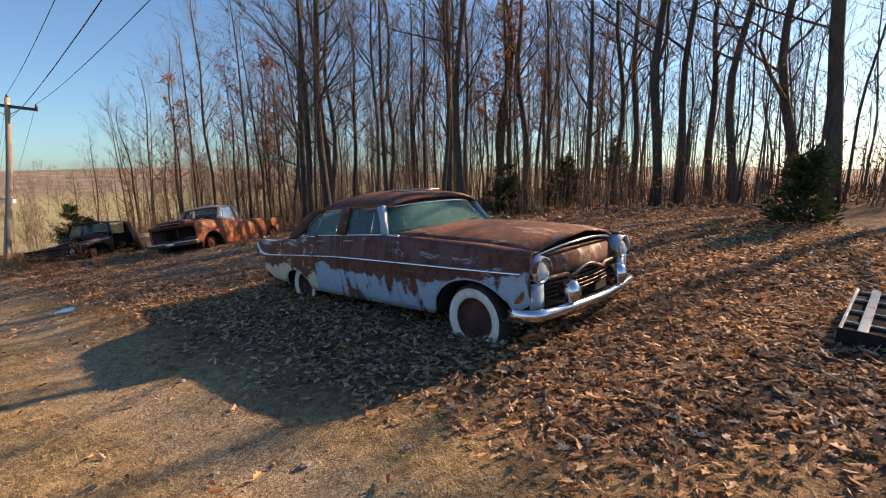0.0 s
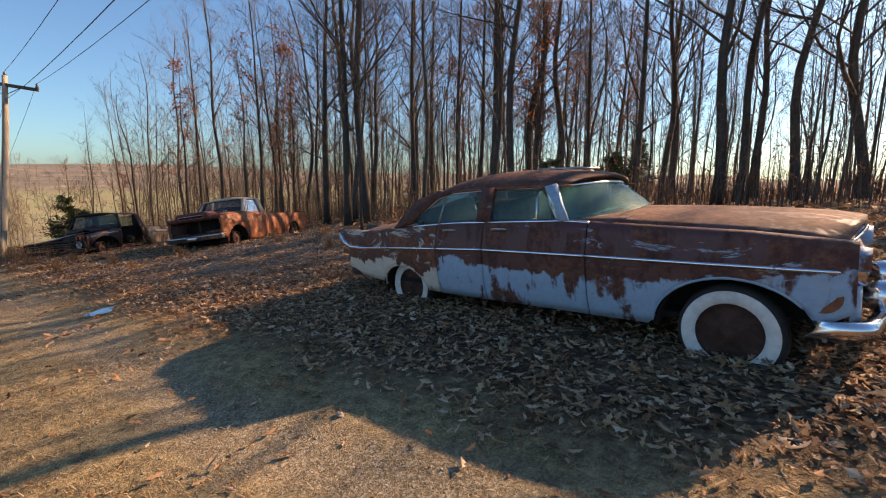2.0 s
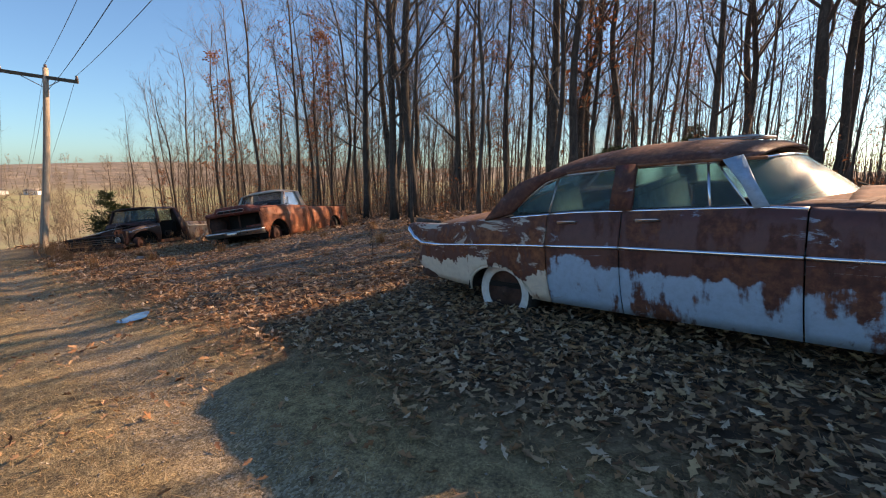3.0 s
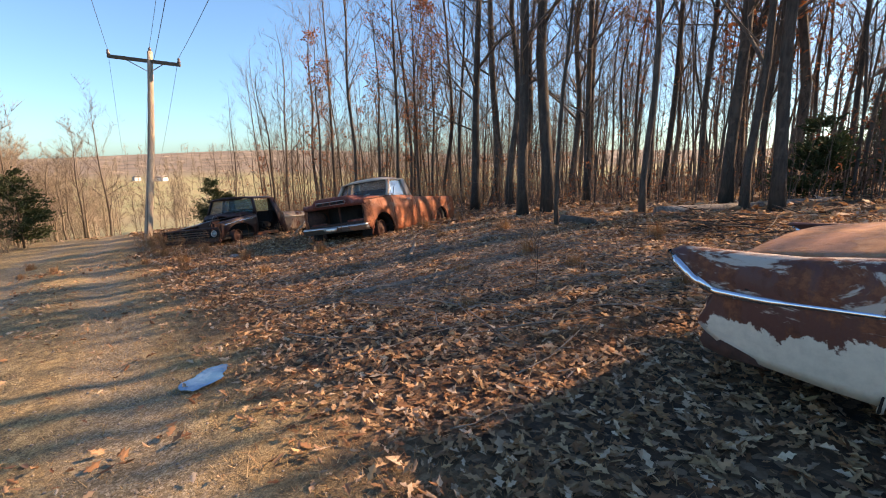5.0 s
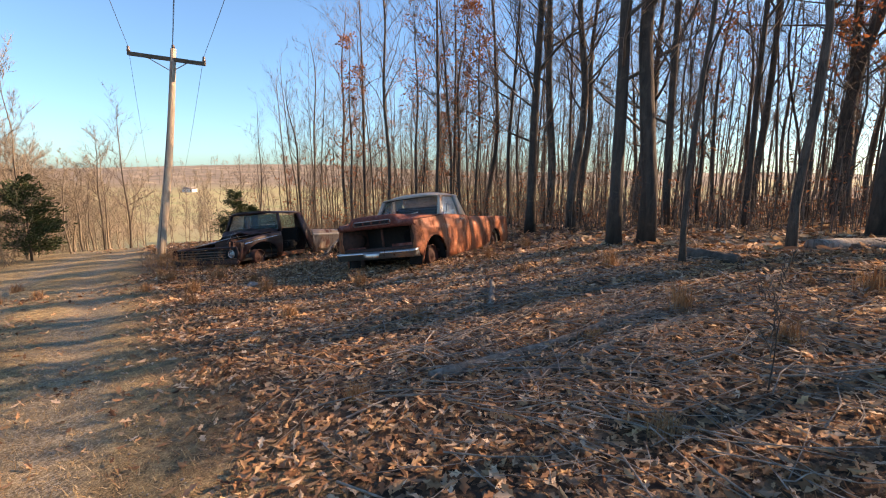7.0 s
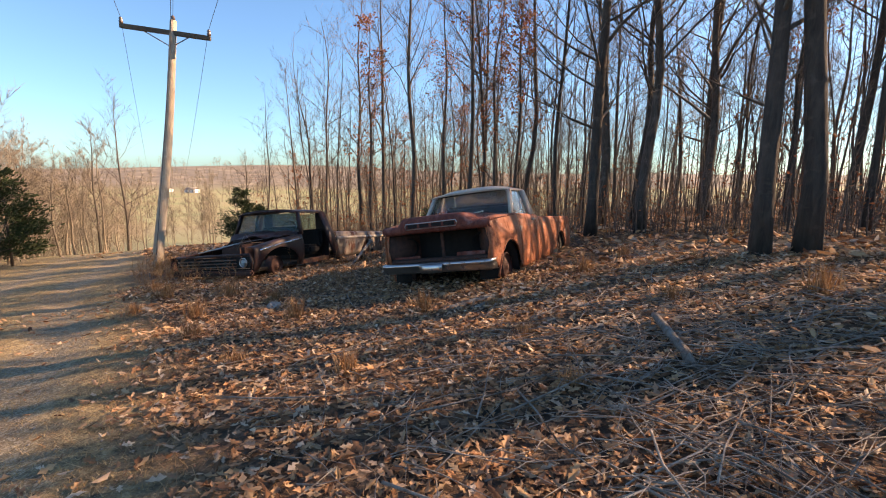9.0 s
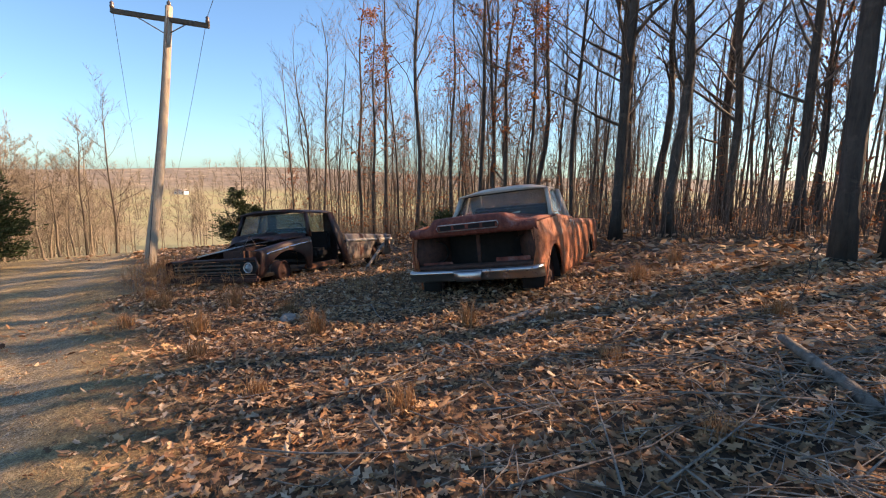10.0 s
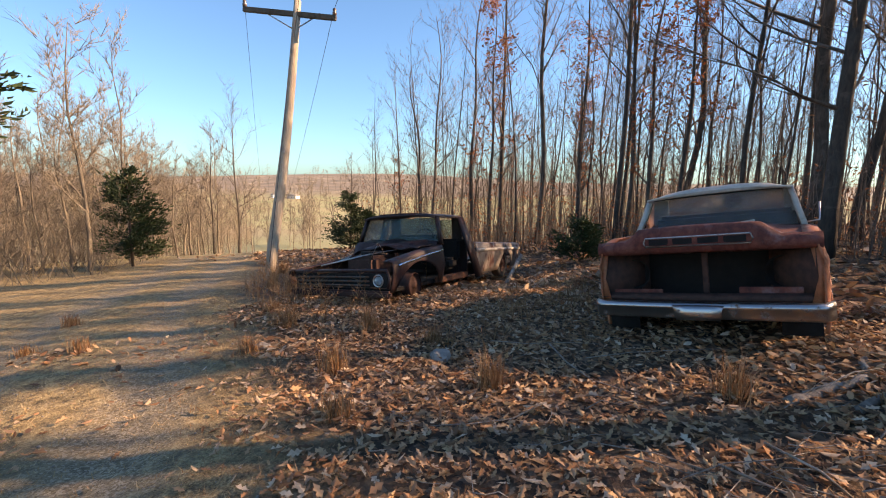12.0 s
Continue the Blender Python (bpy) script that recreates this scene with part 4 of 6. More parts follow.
    for x in columns(-4.66, -3.32, 0.09):
        u = (x + 4.66) / 1.34
        rows.append([(x, 0.80 * v, 0.865 + 0.085 * u + (0.055 + 0.085 * u ** 0.6) * (1 - abs(v) ** 2.4) - 0.10 * max(0, 0.12 - u) / 0.12) for v in np.linspace(-1, 1, 15)])
    sheet("trunk_lid", rows, M_sedan_deck, car, "sun-faded tan and rust trunk lid", 0.016)
    rows = []
    for x in columns(-1.32, -0.86, 0.08):
        rows.append([(x + 0.30 * (1 - v * v) * (1 if x < -1.2 else 0.6), 0.90 * v, 1.05 + 0.075 * (1 - v * v)) for v in np.linspace(-1, 1, 13)])
    sheet("cowl", rows, M_sedan_top, car, "", 0.012)
    # roof
    rows = []
    for x in columns(-3.30, -1.38, 0.08):
        u = (x + 3.30) / 1.92
        zc = lerp_tab(x, [(-3.30, 1.33), (-3.1, 1.44), (-2.8, 1.52), (-2.3, 1.565), (-1.8, 1.555), (-1.5, 1.51), (-1.38, 1.455)])
        ze = lerp_tab(x, [(-3.30, 1.22), (-3.0, 1.335), (-2.6, 1.385), (-1.7, 1.385), (-1.30, 1.375)])
        hw = lerp_tab(x, [(-3.30, 0.72), (-2.8, 0.775), (-1.6, 0.785), (-1.30, 0.74)])
        rows.append([(x + 0.12 * (1 - v * v) * (u > 0.92), hw * math.copysign(abs(v) ** 0.9, v), ze + (zc - ze) * (1 - abs(v) ** 3.0)) for v in np.linspace(-1, 1, 19)])
    roof = sheet("roof", rows, M_sedan_top, car, "brown rusted roof panel", 0.02)
    tube_ob("roof_scrap", [[((-1.95, -0.30, 1.575), 0.012), ((-1.50, -0.25, 1.56), 0.012), ((-1.45, 0.12, 1.56), 0.012), ((-1.92, 0.10, 1.585), 0.012)]], 5, M_dull, roof, "loose strip of trim lying on the roof")
    for sgn in (-1, 1):
        tube_ob("drip_rail", [[((x, sgn * (lerp_tab(x, [(-3.30, 0.72), (-2.8, 0.775), (-1.6, 0.785), (-1.30, 0.74)]) + 0.012), lerp_tab(x, [(-3.30, 1.22), (-3.0, 1.335), (-2.6, 1.385), (-1.7, 1.385), (-1.30, 1.375)])), 0.012) for x in columns(-3.28, -1.32, 0.1)]], 6, M_rust, roof)
        lo, hi = 1.045, 1.385

        def sp(x, z):
            t = (z - lo) / (hi - lo)
            return (x, sgn * (0.925 - 0.15 * t), z)
        # pillars
        sheet("a_pillar", [[sp(-1.345, lo), sp(-1.265, lo + 0.02)], [sp(-1.43, 1.2), sp(-1.36, 1.22)], [sp(-1.56, 1.36), sp(-1.44, 1.385)]], M_blue, car, "faded blue windscreen pillar", 0.05, sgn < 0)
        sheet("b_pillar", [[sp(-2.30, lo), sp(-2.13, lo)], [sp(-2.31, hi), sp(-2.15, hi)]], M_sedan, car, "", 0.04, sgn < 0)
        sheet("c_pillar", [[sp(-3.55, 0.96), sp(-3.26, lo - 0.02)], [sp(-3.38, 1.18), sp(-3.12, 1.17)], [sp(-3.22, 1.30), sp(-2.98, 1.29)], [sp(-2.95, 1.38), sp(-2.75, 1.355)]], M_sedan_top, car, "", 0.04, sgn < 0)
        # glazing
        rw = sheet("rear_side_window", [[sp(-3.24, lo), sp(-2.3, lo)], [sp(-3.08, 1.2), sp(-2.3, 1.2)], [sp(-2.80, 1.345), sp(-2.31, 1.365)]], M_glass_side, car, "tinted dusty side window", 0)
        tube_ob("window_frame", [[(sp(-3.25, lo + 0.01), 0.011), (sp(-3.09, 1.2), 0.011), (sp(-2.95, 1.30), 0.011), (sp(-2.78, 1.352), 0.011), (sp(-2.31, 1.372), 0.011)]], 6, M_dull, rw)
        tube_ob("division_bar", [[(sp(-2.86, lo), 0.010), (sp(-2.84, 1.335), 0.010)]], 6, M_dull, rw, "thin bright division bar")
        fw = sheet("front_side_window", [[sp(-2.13, lo), sp(-1.36, lo)], [sp(-2.15, 1.365), sp(-1.60, 1.365)]], M_glass_side, car, "tinted dusty side window", 0)
        tube_ob("window_frame", [[(sp(-2.14, 1.372), 0.010), (sp(-1.59, 1.370), 0.010)]], 6, M_dull, fw)
        tube_ob("vent_bar", [[(sp(-1.60, lo), 0.011), (sp(-1.66, 1.37), 0.011)], [(sp(-1.38, lo + 0.02), 0.008), (sp(-1.60, 1.36), 0.008)]], 6, M_chrome, fw, "bright vent window frame")
        wheel(car, -0.01, sgn * 0.965, 0.255, 0.355, sgn, True, label="front tyre with dirty whitewall sunk in leaves")
        wheel(car, -3.45, sgn * 0.86, 0.255, 0.335, sgn, True)
        for c in (-0.01, -3.45):
            k, e = (0.50, 0.40) if c > -1 else (0.39, 0.30)
            rr = [[(c + k * math.cos(t), sgn * 0.60, 0.26 + e * math.sin(t)), (c + k * math.cos(t), sgn * 0.95, 0.26 + e * math.sin(t))] for t in np.linspace(0, math.pi, 13)]
            sheet("wheel_well", rr, M_black, car, "", 0.01)
    # windscreen and back light
    rows = []
    for z, xc, hw, bow in ((1.085, -0.88, 0.90, 0.42), (1.2, -1.0, 0.86, 0.40), (1.32, -1.15, 0.80, 0.33), (1.405, -1.26, 0.745, 0.24)):
        rows.append([(xc - bow * abs(v) ** 2.6, hw * v, z - 0.03 * abs(v) ** 2) for v in np.linspace(-1, 1, 19)])
    ws = sheet("windscreen", rows, M_glass, car, "milky green dusty windscreen", 0)
    tube_ob("windscreen_trim", [[(p, 0.014) for p in rows[0]], [(p, 0.014) for p in rows[-1]]], 6, M_chrome, ws, "chrome windscreen surround")
    tube_ob("wiper", [[((-0.78, -0.25, 1.12), 0.010), ((-0.92, 0.15, 1.165), 0.008), ((-0.98, 0.40, 1.18), 0.006)]], 5, M_black, ws, "black wiper arm")
    rows = []
    for z, xc, hw in ((1.03, -3.62, 0.82), (1.15, -3.46, 0.78), (1.30, -3.28, 0.73)):
        rows.append([(xc + 0.26 * abs(v) ** 2.6, hw * v, z) for v in np.linspace(-1, 1, 15)])
    bl = sheet("rear_window", rows, M_glass_side, car, "curved tinted rear window", 0)
    tube_ob("rear_window_trim", [[(p, 0.013) for p in rows[0]], [(p, 0.013) for p in rows[-1]]], 6, M_chrome, bl)
    # inside and below
    box("floor_pan", (4.6, 1.70, 0.05), Matrix.Translation((-2.1, 0, 0.32)), M_black, car)
    box("firewall", (0.04, 1.75, 0.72), Matrix.Translation((-0.95, 0, 0.66)), M_black, car)
    box("engine_bay_floor", (1.5, 1.30, 0.30), Matrix.Translation((-0.15, 0, 0.50)), M_black, car)
    box("dashboard", (0.25, 1.6, 0.18), Matrix.Translation((-1.15, 0, 0.99)), M_seat, car, "", 0.05)
    box("front_bench", (0.55, 1.5, 0.25), Matrix.Translation((-1.95, 0, 0.62)), M_seat, car, "", 0.08)
    box("front_backrest", (0.18, 1.5, 0.60), Matrix.Translation((-2.22, 0, 0.87)) @ Matrix.Rotation(radians(-10), 4, "Y"), M_seat, car, "", 0.07)
    box("rear_bench", (0.55, 1.5, 0.25), Matrix.Translation((-3.0, 0, 0.62)), M_seat, car, "", 0.08)
    box("rear_backrest", (0.18, 1.5, 0.60), Matrix.Translation((-3.30, 0, 0.82)) @ Matrix.Rotation(radians(-14), 4, "Y"), M_seat, car, "", 0.07)
    tube_ob("steering_wheel", [[((-1.50 - 0.08 * math.sin(t), 0.38 + 0.20 * math.cos(t), 1.02 + 0.19 * math.sin(t)), 0.012) for t in np.linspace(0, 6.283, 22)]], 6, M_black, car, "thin dark steering wheel")
    return car


build_sedan()


def frame_pose(cx, cy, z, yaw_x, yaw_y, slope_side, slope_pitch):
    """A pose from the forward direction and the two slopes; y is the vehicle's left."""
    fwd = Vector((yaw_x, yaw_y, slope_pitch)).normalized()
    left = Vector((-yaw_y, yaw_x, slope_side)).normalized()
    up = fwd.cross(left).normalized()
    left = up.cross(fwd)
    m = Matrix((fwd, left, up)).transposed().to_4x4()
    return Matrix.Translation((cx, cy, z)) @ m


def build_orange_pickup():
    tk = empty("pickup_truck", frame_pose(-11.33, 11.74, -0.80, 0.09, -0.996, 0.150, 0.044), "sun-bleached orange 1960s pickup truck with missing grille, rusting", "truck")
    TOP = [(-5.25, 0.78), (-2.52, 0.86), (-2.45, 0.90), (-1.2, 0.955), (-0.3, 0.95), (0.0, 0.90)]

    def cols(x0, x1, st=0.05):
        n = max(2, int(abs(x1 - x0) / st) + 1)
        return [x0 + (x1 - x0) * i / (n - 1) for i in range(n)]

    def zb(x):
        b = lerp_tab(x, [(-5.25, 0.16), (-4.9, 0.06), (-2.5, 0.02), (-1.25, 0.08), (-0.2, 0.22), (0.0, 0.33)])
        return max(b, arch(x, -0.72, 0.52, 0.06, 0.59), arch(x, -4.22, 0.45, 0.10, 0.52))

    def ys(x, z):
        w = lerp_tab(x, [(-5.25, 0.885), (-2.5, 0.91), (-0.6, 0.915), (-0.1, 0.90), (0.0, 0.87)])
        y = w - 0.05 * ((z - 0.50) / 0.45) ** 2
        return y + 0.018 * math.exp(-((z - 0.70) / 0.035) ** 2)

    for sgn in (-1, 1):
        for nm, x0, x1 in (("bed_side", -5.25, -2.52), ("cab_corner", -2.50, -2.28), ("door", -2.27, -1.27), ("front_fender", -1.26, 0.0)):
            rows = []
            for x in cols(x0, x1):
                a, b = zb(x), lerp_tab(x, TOP)
                r = [(x, sgn * ys(x, a + (b - a) * k / 9), a + (b - a) * k / 9) for k in range(10)]
                r.append((x, sgn * (ys(x, b) - 0.04), b + 0.015))
                r.append((x, sgn * (ys(x, b) - 0.10), b + 0.01))
                rows.append(r)
            p = sheet(nm, rows, M_orange, tk, "bleached orange panel streaked with rust" if nm == "door" else "", 0.014, sgn > 0)
            for c, hw, base, top in ((-0.72, 0.52, 0.06, 0.59), (-4.22, 0.45, 0.10, 0.52)):
                if x0 < c < x1:
                    tube_ob("wheel_arch_lip", [[((c + hw * math.cos(t), sgn * (ys(c, base + (top - base) * math.sin(t)) + 0.006), base + (top - base) * math.sin(t)), 0.017) for t in np.linspace(0.05, 3.09, 24)]], 6, M_orange, p)
                    sheet("wheel_well", [[(c + hw * math.cos(t), sgn * 0.58, base + (top - base) * math.sin(t)), (c + hw * math.cos(t), sgn * 0.86, base + (top - base) * math.sin(t))] for t in np.linspace(0, math.pi, 13)], M_black, p, "", 0.01)
            if nm == "door":
                tube_ob("door_handle", [[((-2.18, sgn * (ys(-2.18, 0.84) + 0.0), 0.84), 0.012), ((-2.16, sgn * (ys(-2.16, 0.84) + 0.03), 0.84), 0.012), ((-2.02, sgn * (ys(-2.1, 0.84) + 0.03), 0.84), 0.011)]], 6, M_dull, p)
        lo, hi = 0.93, 1.375

        def sp(x, z):
            return (x, sgn * (0.785 - 0.105 * (z - lo) / (hi - lo)), z)
        pil = sheet("a_pillar", [[sp(-1.27, lo), sp(-1.14, lo)], [sp(-1.42, 1.15), sp(-1.33, 1.15)], [sp(-1.58, hi), sp(-1.48, hi + 0.02)]], M_cream, tk, "faded cream windscreen pillar", 0.05, sgn < 0)
        sheet("b_pillar", [[sp(-2.50, lo - 0.06), sp(-2.22, lo - 0.02)], [sp(-2.42, 1.12), sp(-2.22, 1.12)], [sp(-2.34, hi), sp(-2.18, hi)]], M_cream, tk, "", 0.05, sgn < 0)
        gl = sheet("side_window", [[sp(-2.22, lo), sp(-1.27, lo)], [sp(-2.19, hi - 0.01), sp(-1.56, hi - 0.01)]], M_glass_truck, tk, "dusty side window", 0)
        tube_ob("vent_bar", [[(sp(-1.50, lo), 0.010), (sp(-1.60, hi), 0.010)]], 5, M_dull, gl)
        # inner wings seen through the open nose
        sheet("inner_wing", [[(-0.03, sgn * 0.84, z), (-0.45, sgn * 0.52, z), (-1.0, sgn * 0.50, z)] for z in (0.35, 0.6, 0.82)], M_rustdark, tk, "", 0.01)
        # near-black buckets, coloured to sink into the shade of the nose
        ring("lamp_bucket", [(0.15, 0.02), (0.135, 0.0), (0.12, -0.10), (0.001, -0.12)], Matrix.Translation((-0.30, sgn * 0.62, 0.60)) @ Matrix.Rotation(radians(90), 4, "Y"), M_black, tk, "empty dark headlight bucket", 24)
        wheel(tk, -0.72, sgn * 0.84, 0.17, 0.33, sgn, False, tyre=False)
        wheel(tk, -4.22, sgn * 0.83, 0.20, 0.34, sgn, False)
        sheet("bed_rail", [[(x, sgn * 0.86, lerp_tab(x, TOP) + 0.02), (x, sgn * 0.78, lerp_tab(x, TOP) + 0.02), (x, sgn * 0.77, lerp_tab(x, TOP) - 0.45)] for x in cols(-5.2, -2.55, 0.3)], M_rust, tk, "", 0.012)
    # hood with a raised brow over the empty grille
    def brow(v):
        return 1 - float(smooth(0.56, 0.66, abs(v)))
    rows = []
    for x in cols(-1.18, 0.0, 0.07):
        u = (x + 1.18) / 1.18
        rows.append([(x - 0.05 * v * v * u, 0.885 * v, 0.955 + 0.04 * (1 - v * v) + 0.055 * brow(v) * (0.3 + 0.7 * u) - 0.05 * u * (1 - brow(v))) for v in np.linspace(-1, 1, 27)])
    for dx, top, low in ((0.045, 1.035, 0.925), (0.07, 0.985, 0.895), (0.075, 0.90, 0.865), (0.055, 0.845, 0.835), (0.0, 0.825, 0.825)):
        rows.append([(dx - 0.05 * v * v - 0.03 * (1 - brow(v)), 0.885 * v, low + (top - low) * brow(v)) for v in np.linspace(-1, 1, 27)])
    hood = sheet("hood", rows, M_orange_hood, tk, "red-brown rusted hood with a raised centre", 0.018)
    # badge bar
    bar = tube_ob("badge_frame", [[((0.085, 0.43 * a, 0.925 + b), 0.008) for a, b in ((-1, 0.0), (-0.96, 0.040), (0.96, 0.040), (1, 0.0), (0.96, -0.040), (-0.96, -0.040), (-1, 0.0))]], 6, M_dull, hood, "thin chrome badge surround")
    for y in (-0.30, -0.10, 0.10, 0.30):
        box("badge_slot", (0.03, 0.165, 0.058), Matrix.Translation((0.078, y, 0.925)), M_black, bar, "", 0.004)
    sheet("grille_surround", [[(-0.02 - 0.03 * v * v, 0.87 * v, 0.36), (0.0 - 0.03 * v * v, 0.87 * v, 0.40), (-0.05 - 0.03 * v * v, 0.87 * v, 0.43)] for v in np.linspace(-1, 1, 15)], M_rustdark, tk, "bent rusty grille sill", 0.012)
    for sgn in (-1, 1):
        sheet("grille_cheek", [[(-0.02, sgn * 0.88, 0.36), (-0.01, sgn * 0.79, 0.36)], [(-0.02, sgn * 0.885, 0.58), (-0.03, sgn * 0.84, 0.58)], [(-0.02, sgn * 0.88, 0.80), (-0.03, sgn * 0.80, 0.82)]], M_orange, tk, "", 0.02, sgn > 0)
    # black sheet behind the opening, painting in the shade of the engine bay
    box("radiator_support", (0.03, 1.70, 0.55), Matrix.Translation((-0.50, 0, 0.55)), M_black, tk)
    for y in (0.03,):
        box("support_post", (0.03, 0.05, 0.45), Matrix.Translation((-0.20, y, 0.60)), M_rustdark, tk, "", 0.006)
    box("baffle", (0.02, 0.45, 0.10), Matrix.Translation((-0.10, -0.55, 0.42)), M_orange_hood, tk)
    box("baffle", (0.02, 0.45, 0.12), Matrix.Translation((-0.10, 0.52, 0.43)), M_orange_hood, tk)
    # bumper
    rows = []
    for v in np.linspace(-1, 1, 31):
        a = abs(v)
        x = 0.16 - 0.05 * a * a - 0.12 * max(0, (a - 0.93) / 0.07) ** 2
        y = 0.93 * v
        rows.append([(x - 0.05, y, 0.375), (x, y, 0.372), (x + 0.022, y, 0.355), (x + 0.020, y, 0.335), (x - 0.004, y, 0.325), (x - 0.002, y, 0.265), (x - 0.02, y, 0.245), (x - 0.05, y, 0.24)])
    bump = sheet("front_bumper", rows, M_dull, tk, "grey weathered chrome front bumper", 0.01, True)
    rows = [[(0.185, y, 0.365 - abs(y) * 0.02), (0.205, y * 0.94, 0.33), (0.205, y * 0.9, 0.27), (0.185, y * 0.86, 0.235)] for y in (-0.20, -0.1, 0.1, 0.20)]
    sheet("plate_recess", rows, M_dull, bump, "dented plate holder in the bumper", 0.008, True)
    # cab
    rows = []
    for x in cols(-2.42, -1.44, 0.07):
        u = (x + 2.42) / 0.98
        zc = 1.43 + 0.06 * math.sin(math.pi * min(1, 0.15 + 0.75 * u)) - 0.05 * max(0, u - 0.9) / 0.1
        rows.append([(x + 0.05 * (1 - v * v) * u, 0.705 * v, 1.375 + (zc - 1.375) * (1 - abs(v) ** 3.2)) for v in np.linspace(-1, 1, 19)])
    sheet("roof", rows, M_cream, tk, "faded cream roof edged with rust", 0.02)
    tube_ob("roof_drip_rail", [[((-1.43 + 0.04 * (1 - v * v), 0.715 * v, 1.385 + 0.045 * (1 - abs(v) ** 3)), 0.015) for v in np.linspace(-1, 1, 17)]], 6, M_cream, tk, "roof visor lip")
    rows = []
    for z, xc, hw in ((0.985, -1.13, 0.755), (1.10, -1.21, 0.735), (1.24, -1.31, 0.705), (1.395, -1.42, 0.67)):
        rows.append([(xc - 0.17 * abs(v) ** 2.4, hw * v, z) for v in np.linspace(-1, 1, 15)])
    ws = sheet("windscreen", rows, M_glass_truck, tk, "dusty windscreen with dead leaves behind it", 0)
    tube_ob("windscreen_gasket", [[(p, 0.014) for p in rows[0]], [(p, 0.014) for p in rows[-1]]], 6, M_black, ws)
    box("loose_strip", (0.05, 0.55, 0.02), Matrix.Translation((-1.05, 0.12, 1.03)) @ Matrix.Rotation(radians(7), 4, "X"), M_cream, ws, "loose pale strip lying on the cowl", 0.004)
    sheet("cowl", [[(-1.30, 0.86 * v, 0.975), (-1.12, 0.86 * v, 0.985), (-1.05, 0.86 * v, 0.97)] for v in np.linspace(-1, 1, 9)], M_orange_hood, tk, "", 0.012)
    sheet("cab_back", [[(-2.46 + 0.10 * k, 0.80 * v * (1 - 0.1 * k), 0.30 + 0.60 * k) for k in (0, 0.5, 1.0)] for v in np.linspace(-1, 1, 9)], M_orange, tk, "", 0.012)
    for y in (-0.62, 0.62):
        box("cab_back_post", (0.04, 0.16, 0.45), Matrix.Translation((-2.37, y, 1.11)), M_cream, tk)
    bw = sheet("rear_window", [[(-2.39, -0.55, 0.95), (-2.39, 0.55, 0.95)], [(-2.36, -0.55, 1.30), (-2.36, 0.55, 1.30)]], M_glass_truck, tk, "rear cab window", 0)
    box("seat", (0.45, 1.3, 0.20), Matrix.Translation((-1.95, 0, 0.55)), M_seat, tk, "", 0.06)
    box("seat_back", (0.14, 1.3, 0.50), Matrix.Translation((-2.25, 0, 0.78)), M_rustdark, tk, "", 0.05)
    box("dashboard", (0.2, 1.5, 0.16), Matrix.Translation((-1.38, 0, 0.90)), M_rustdark, tk, "", 0.04)
    box("floor_pan", (4.9, 1.5, 0.06), Matrix.Translation((-2.75, 0, 0.24)), M_black, tk)
    box("bed_floor", (2.6, 1.5, 0.04), Matrix.Translation((-3.9, 0, 0.42)), M_rustdark, tk)
    box("tailgate", (0.04, 1.5, 0.46), Matrix.Translation((-5.22, 0, 0.56)), M_orange, tk)
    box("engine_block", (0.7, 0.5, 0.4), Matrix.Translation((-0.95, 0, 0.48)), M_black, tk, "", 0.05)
    tube_ob("front_axle", [[((-0.72, -0.75, 0.17), 0.05), ((-0.72, 0.75, 0.17), 0.05)]], 8, M_black, tk)
    # side mirror
    tube_ob("mirror_arm", [[((-1.35, 0.76, 1.00), 0.009), ((-1.36, 0.92, 1.02), 0.009), ((-1.38, 0.93, 1.20), 0.012)]], 6, M_dull, tk)
    return tk


build_orange_pickup()


